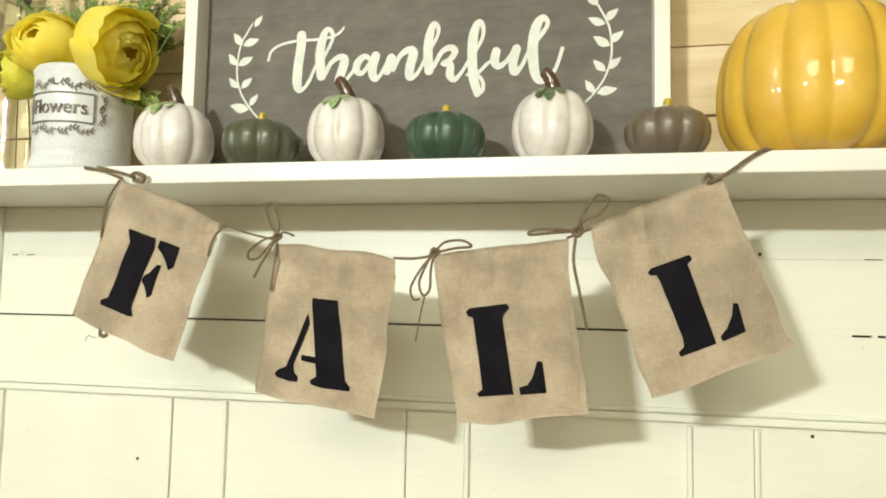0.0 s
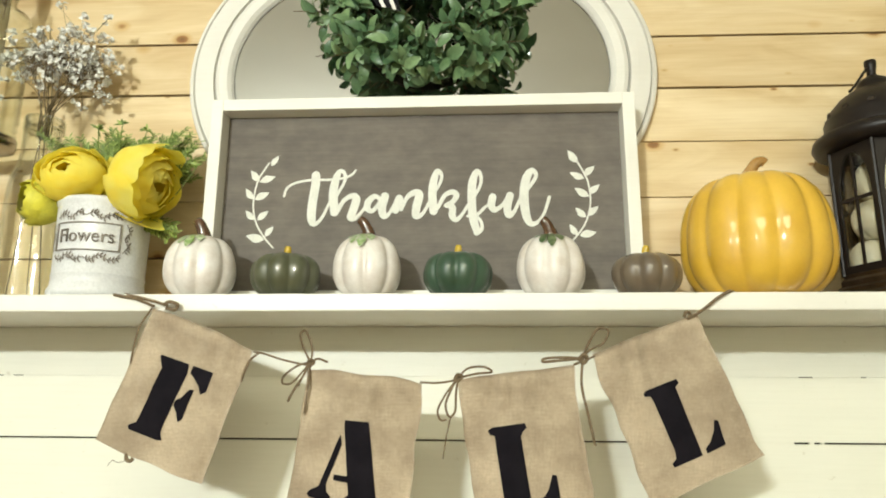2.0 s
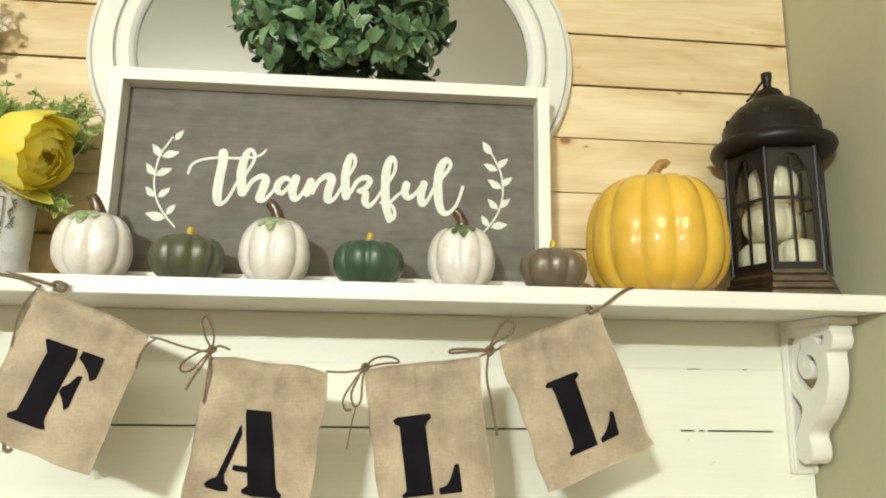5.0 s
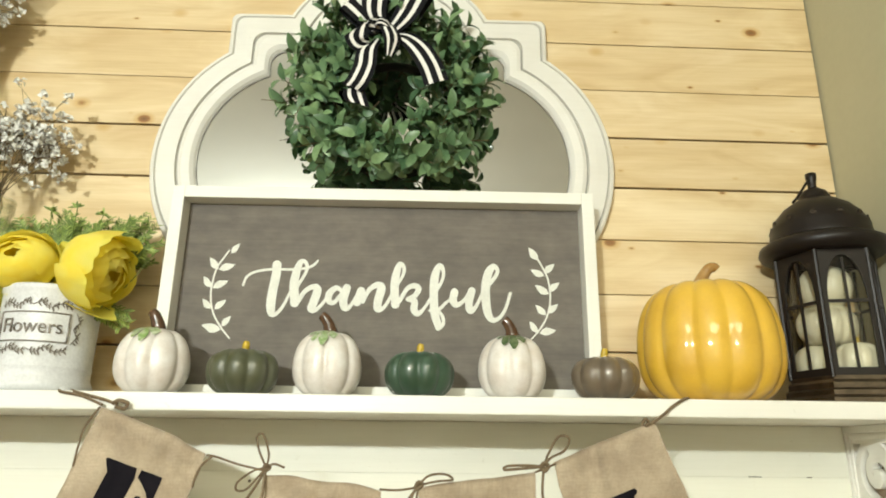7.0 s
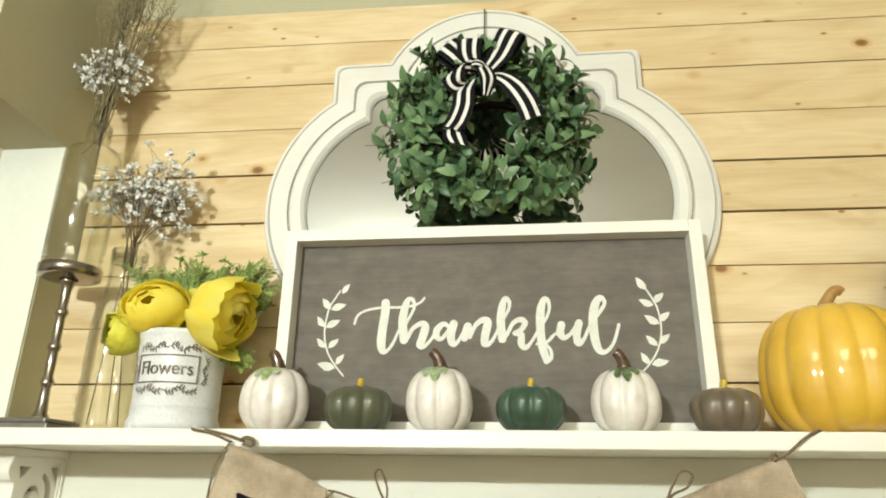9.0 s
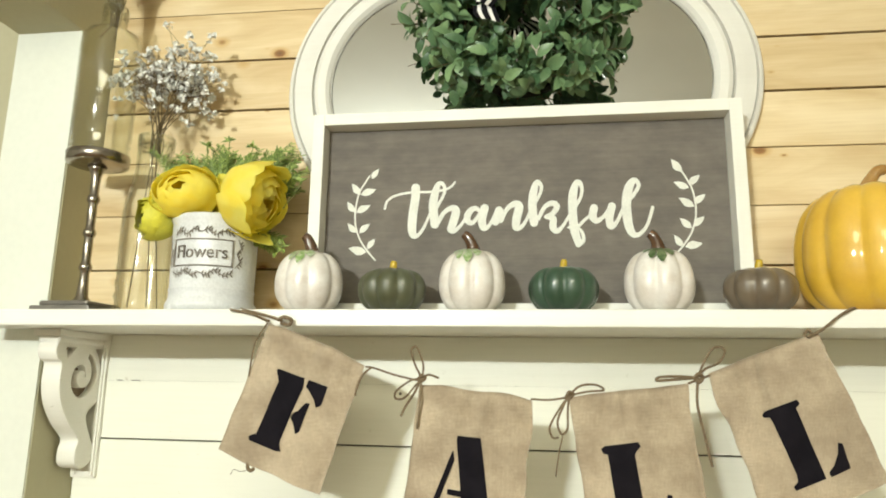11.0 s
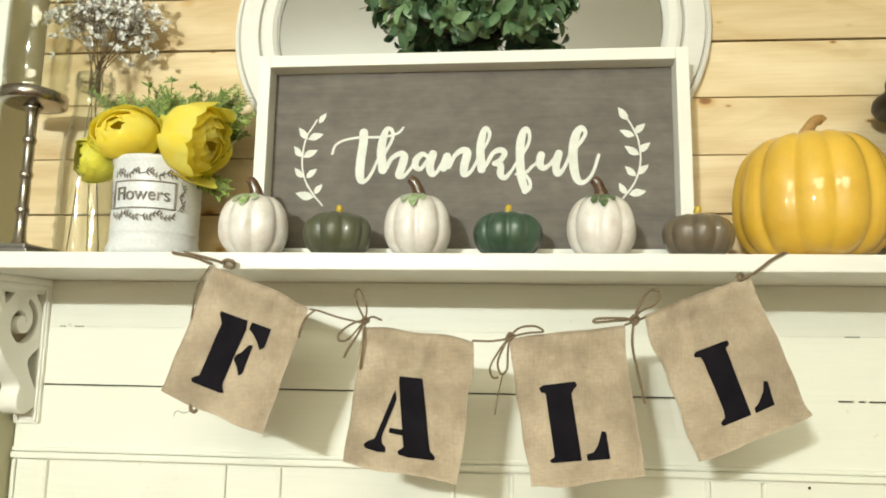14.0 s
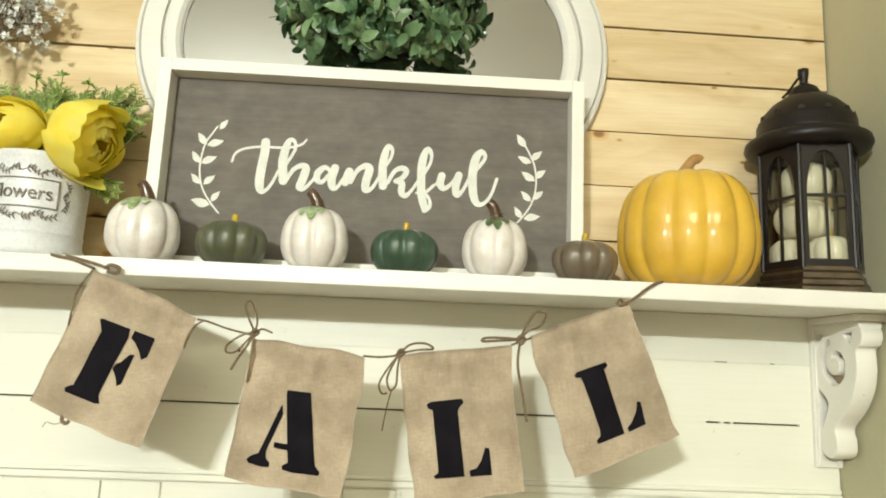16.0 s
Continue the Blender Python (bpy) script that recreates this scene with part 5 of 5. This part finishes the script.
def petal(bm, axes, radius, shell, tip, bearing, half, flare, rng):
    """One cupped petal: a patch of a ball that rises from the bloom's foot and stops at the angle tip from its axis."""
    a, b, f = axes
    rows, cols, grid = 11, 12, []
    ph, foot = rng.uniform(0, 6), math.pi * 0.93
    notch = rng.uniform(0.02, 0.06)
    for j in range(rows + 1):
        row = []
        for i in range(cols + 1):
            s = 2 * i / cols - 1
            v = j / rows * (1 - 0.15 * abs(s) ** 2.4 + 0.022 * math.sin(4.0 * s + ph) + 0.012 * math.sin(9.0 * s + 2 * ph) - notch * math.exp(-(s / 0.16) ** 2))
            th = foot + (tip - foot) * v
            lip = max(0.0, (v - 0.62) / 0.38) ** 2
            r = radius * shell * (1 + 0.055 * s + flare * lip + (0.028 * math.sin(5.0 * s + ph) + 0.014 * math.sin(11 * s + 2 * ph)) * v * v)
            p = bearing + half * s * (0.45 + 0.55 * math.sin(min(v * 1.2, 1.0) * math.pi / 2))
            row.append(bm.verts.new((a * math.cos(p) + b * math.sin(p)) * (r * math.sin(th)) + f * (r * 0.88 * math.cos(th))))
        grid.append(row)
    for j in range(rows):
        for i in range(cols):
            bm.faces.new((grid[j][i], grid[j][i + 1], grid[j + 1][i + 1], grid[j + 1][i]))


def peony(name, centre, facing, radius, seed, mat, label, squash=1.0, loose=()):
    """A full bloom of nested shells of cupped petals; loose: bearing, tip angle and flare of petals that hang open."""
    rng = random.Random(seed)
    root = thing(name, centre, label, "flower", "yellow blooms")
    f = Vector(facing).normalized()
    a = f.cross(Vector((0, 0, 1))).normalized()
    axes = (a, a.cross(f), f)
    shells = [(5, 1.0, 1.28, 0.82, 0.07), (5, 0.91, 0.92, 0.84, 0.05), (4, 0.81, 0.64, 1.05, 0.03), (4, 0.70, 0.42, 1.15, 0.02), (3, 0.58, 0.22, 1.5, 0.0)]
    for k, (count, shell, tip, half, flare) in enumerate(shells):
        for i in range(count):
            bm = bmesh.new()
            petal(bm, axes, radius, shell * rng.uniform(0.97, 1.03), tip * rng.uniform(0.90, 1.12), 2 * math.pi * (i + 0.41 * k) / count + rng.uniform(-0.2, 0.2), half * rng.uniform(0.92, 1.1), flare, rng)
            for v in bm.verts:
                v.co.z *= squash
            part("petal", bm, mat, root, smooth=True)
    for bearing, tip, flare in loose:
        bm = bmesh.new()
        petal(bm, axes, radius, 1.06, tip, bearing, 0.62, flare, rng)
        for v in bm.verts:
            v.co.z *= squash
        part("petal", bm, mat, root, smooth=True)
    return root


peony("peony_bloom", (-0.468, -0.128, 1.469), (0.02, -0.95, 0.20), 0.0480, 3, PETAL, "large yellow artificial peony bloom over the pot's rim", 0.84, ((2.9, 1.60, 0.45), (3.5, 1.75, 0.45), (4.4, 1.5, 0.2)))
peony("peony_bloom", (-0.366, -0.124, 1.456), (0.92, -0.22, -0.30), 0.0500, 8, PETAL, "large yellow artificial peony bloom leaning over the pot", 1.0, ((0.2, 0.95, 0.25), (0.9, 1.0, 0.30), (5.6, 0.9, 0.25), (4.6, 0.9, 0.30), (1.8, 1.1, 0.2)))
peony("peony_bloom", (-0.522, -0.112, 1.437), (-0.62, -0.75, -0.1), 0.0370, 12, PETAL_GREEN, "smaller yellow-green artificial bloom beside the pot", 0.9)


def fern_bunch():
    rng = random.Random(21)
    root = thing("fern_bunch", (-0.432, -0.090, SHELF + 0.03), "bunch of green artificial fern and sprigs standing in the pot", "foliage")
    o = Vector((-0.432, -0.090, SHELF + 0.03))
    for k in range(150):
        tip = Vector((rng.uniform(-0.548, -0.318), rng.uniform(-0.095, -0.04), rng.uniform(1.485, 1.552))) - o
        if k > 143:
            tip = Vector((rng.uniform(-0.36, -0.322), rng.uniform(-0.10, -0.07), rng.uniform(1.385, 1.42))) - o
        start = Vector((rng.uniform(-0.03, 0.03), rng.uniform(0.0, 0.035), 0.06))
        mid = start.lerp(tip, 0.6) + Vector((0, 0, 0.018))
        bm = tube([tuple(start), tuple(mid), tuple(tip)], [0.0012, 0.0009, 0.0005], 4, None, 5)
        path = [Vector(p) for p in spline([tuple(start), tuple(mid), tuple(tip)], 14)]
        for i in range(8, len(path)):
            d = (path[min(i + 1, len(path) - 1)] - path[i - 1]).normalized()
            for s in (-1, 1):
                side = d.cross(Vector((0, -1, 0.3))).normalized() * s
                v = (side + d * 0.9 + Vector((0, rng.uniform(-0.4, 0.4), rng.uniform(-0.1, 0.3)))).normalized()
                leaf_blade(bm, path[i], path[i] + v * rng.uniform(0.005, 0.012), 0.0024, (0, -1, 0.4), 0.12, 3)
        part("frond", bm, FERN, root)
    for px, pz in ((-0.425, 1.556), (-0.388, 1.546), (-0.460, 1.550), (-0.326, 1.510), (-0.310, 1.492)):
        tip = Vector((px, -0.095, pz)) - o
        bm = tube([(0.01, 0, 0.08), tuple(tip * 0.65), tuple(tip)], [0.001, 0.0008, 0.0006], 4, None, 4)
        for _ in range(12):
            v = Vector((rng.gauss(0, 1), rng.gauss(0, 0.7), rng.gauss(0.5, 0.7))).normalized()
            leaf_blade(bm, tip, tip + v * rng.uniform(0.006, 0.013), 0.004, (0, -1, 0.3), 0.1, 2)
        part("sprig", bm, FERN, root)
    return root


fern_bunch()


# ---------------------------------------------------------------- wreath and bow
def boxwood_wreath():
    rng = random.Random(33)
    c = Vector((0.003, -0.058, 1.762))
    root = thing("boxwood_wreath", tuple(c), "green artificial boxwood wreath hung in front of the mirror", "wreath")
    ring = tube([(0.100 * math.cos(t), 0.014, 0.100 * math.sin(t)) for t in np.linspace(0, 2 * math.pi, 33)], 0.007, 8, None, 1)
    part("twig_ring", ring, DARK_TWIG, root)
    sprigs = bmesh.new()
    leaves = bmesh.new()
    for k in range(215):
        t = rng.uniform(0, 2 * math.pi)
        r = 0.104 + rng.gauss(0, 0.013)
        start = Vector((r * math.cos(t), rng.uniform(-0.012, 0.012), r * math.sin(t)))
        radial = Vector((math.cos(t), 0, math.sin(t)))
        lean = rng.gauss(0.34, 0.70)
        swirl = Vector((-math.sin(t), 0, math.cos(t))) * rng.gauss(0.25, 0.6)
        if k % 9 == 0 and t > math.pi:
            continue
        d = (radial * lean + swirl + Vector((0, -rng.uniform(0.1, 1.1), 0))).normalized()
        length = rng.uniform(0.028, 0.078)
        tip = start + d * length
        tip.y = min(max(tip.y, -0.052), 0.022)
        tip.z = max(tip.z, rng.uniform(1.622, 1.650) - c.z)
        start.z = max(start.z, 1.640 - c.z)
        tube([tuple(start), tuple(start.lerp(tip, 0.5) + Vector((0, -0.003, 0.002))), tuple(tip)], [0.001, 0.0008, 0.0006], 4, sprigs, 3)
        pairs = rng.randint(3, 5)
        for i in range(pairs):
            p = start.lerp(tip, 0.25 + 0.75 * i / (pairs - 1))
            turn = rng.uniform(0, math.pi)
            u = d.orthogonal().normalized()
            w = d.cross(u)
            for s in (0, math.pi):
                side = u * math.cos(turn + s) + w * math.sin(turn + s)
                v = (side * 0.9 + d * 0.75 + Vector((0, -0.15, 0.08))).normalized()
                size = rng.uniform(0.021, 0.034)
                end = p + v * size
                if (end + c).z < 1.614 or end.y > 0.030 or end.length > 0.188 or (((end + p).x / 2 - 0.006) / 0.033) ** 2 + (((end + p).z / 2 + 0.024) / 0.047) ** 2 < 1:
                    continue
                leaf_blade(leaves, p, end, size * rng.uniform(0.42, 0.56), d + Vector((0, -0.4, 0.3)), 0.18, 4)
    tagged(part("sprig_mass", sprigs, STEM_BROWN, root), kind="stuff")
    tagged(part("leaves", leaves, BOX_LEAF, root, "glossy dark green boxwood leaves", True), kind="stuff")
    return root


boxwood_wreath()
hook = thing("wreath_hook", (-0.004, -0.030, 2.02), "thin black wire hook that holds the wreath", "hook")
part("wire", tube([(0.0, 0.024, 0.004), (0.0, 0.002, 0.006), (0.0, -0.002, -0.01), (0.0, -0.006, -0.07), (0.001, -0.014, -0.135)], 0.0013, 6), BLACK_IRON, hook)


def ribbon_strip(points, widths, sides):
    """A striped strip along points; widths and sides: how wide, and the across direction, at each point."""
    bm = bmesh.new()
    uv = bm.loops.layers.uv.new("UVMap")
    path = spline([(*p, *s, w) for p, s, w in zip(points, sides, widths)], 8)
    rows = []
    for p in path:
        side = Vector(p[3:6]).normalized()
        c = Vector(p[:3])
        rows.append([bm.verts.new(c + side * (p[6] * (u - 0.5)) + Vector((0, 0.0012 * math.cos(6 * u), 0))) for u in np.linspace(0, 1, 7)])
    for j in range(len(rows) - 1):
        for i in range(6):
            f = bm.faces.new((rows[j][i], rows[j][i + 1], rows[j + 1][i + 1], rows[j + 1][i]))
            f.smooth = True
            for loop, (ii, jj) in zip(f.loops, ((i, j), (i + 1, j), (i + 1, j + 1), (i, j + 1))):
                loop[uv].uv = (ii / 6, jj / len(rows))
    return bm


def striped_bow():
    c = Vector((-0.012, -0.116, 1.836))
    root = thing("striped_bow", tuple(c), "black and white striped ribbon bow tied on the wreath", "bow")
    loop_widths = [0.020, 0.034, 0.039, 0.040, 0.038, 0.030, 0.018]
    slant, level, lean = (0.72, 0, 0.69), (1, 0, 0.02), (0.92, 0, -0.38)
    part("loop", ribbon_strip([(-0.006, 0, 0.002), (-0.026, -0.012, 0.024), (-0.044, -0.012, 0.044), (-0.050, -0.005, 0.050), (-0.046, 0.004, 0.046), (-0.020, 0.007, 0.018), (0, 0.004, 0)], loop_widths, [slant] * 7), RIBBON, root)
    part("loop", ribbon_strip([(0, -0.004, 0), (-0.010, -0.018, 0.022), (-0.010, -0.020, 0.046), (-0.009, -0.012, 0.054), (-0.006, -0.002, 0.047), (-0.004, 0.002, 0.020), (0, 0, 0)], loop_widths, [level] * 7), RIBBON, root)
    part("loop", ribbon_strip([(0.012, 0, 0), (0.034, -0.012, 0.022), (0.050, -0.014, 0.056), (0.057, -0.008, 0.068), (0.055, 0.004, 0.062), (0.034, 0.006, 0.026), (0.010, 0.004, 0)], loop_widths, [lean] * 7), RIBBON, root)
    part("loop", ribbon_strip([(0.004, -0.006, 0.006), (-0.014, -0.022, 0.002), (-0.030, -0.026, -0.010), (-0.034, -0.022, -0.024), (-0.026, -0.014, -0.030), (-0.010, -0.004, -0.022)], [0.020, 0.030, 0.034, 0.034, 0.028, 0.016], [(0.45, 0, 0.9), (0.6, 0, 0.8), (0.85, 0, 0.5), (0.95, 0, 0.1), (0.6, 0, 0.7), (0.3, 0, 0.9)]), RIBBON, root)
    part("tail", ribbon_strip([(-0.008, -0.004, -0.014), (-0.018, -0.014, -0.038), (-0.020, -0.018, -0.066), (-0.028, -0.018, -0.090), (-0.038, -0.010, -0.100)], [0.018, 0.030, 0.033, 0.033, 0.030], [(1, 0, 0.1), (1, 0, 0.05), (1, 0, -0.05), (0.95, 0, -0.25), (0.9, 0.2, -0.35)]), RIBBON, root)
    part("tail", ribbon_strip([(-0.036, -0.002, -0.096), (-0.034, -0.006, -0.110), (-0.028, -0.010, -0.126)], [0.030, 0.034, 0.036], [(1, 0, 0.1), (1, 0, 0), (1, 0, -0.3)]), RIBBON, root)
    part("tail", ribbon_strip([(0.018, -0.002, -0.006), (0.038, -0.012, -0.016), (0.058, -0.016, -0.036), (0.074, -0.014, -0.062), (0.084, -0.010, -0.088)], [0.014, 0.024, 0.034, 0.036, 0.037], [(0.5, 0, 1), (0.7, 0, 0.75), (0.85, 0, 0.5), (0.93, 0, 0.38), (0.95, 0, 0.3)]), RIBBON, root)
    part("tail", ribbon_strip([(0.006, -0.010, 0.010), (0.012, -0.022, -0.006), (0.018, -0.024, -0.026), (0.014, -0.016, -0.050)], [0.016, 0.026, 0.028, 0.012], [(1, 0.2, 0.1), (0.95, 0.3, 0.1), (0.9, 0.4, 0), (0.8, 0.5, 0)]), RIBBON, root)
    part("knot", ribbon_strip([(-0.010, 0.004, 0.006), (-0.006, -0.020, 0.004), (0.004, -0.025, 0.002), (0.013, -0.018, -0.002), (0.014, 0.006, -0.004)], [0.012, 0.014, 0.014, 0.014, 0.012], [(0.2, 0, 1)] * 5), RIBBON, root)
    return root


striped_bow()
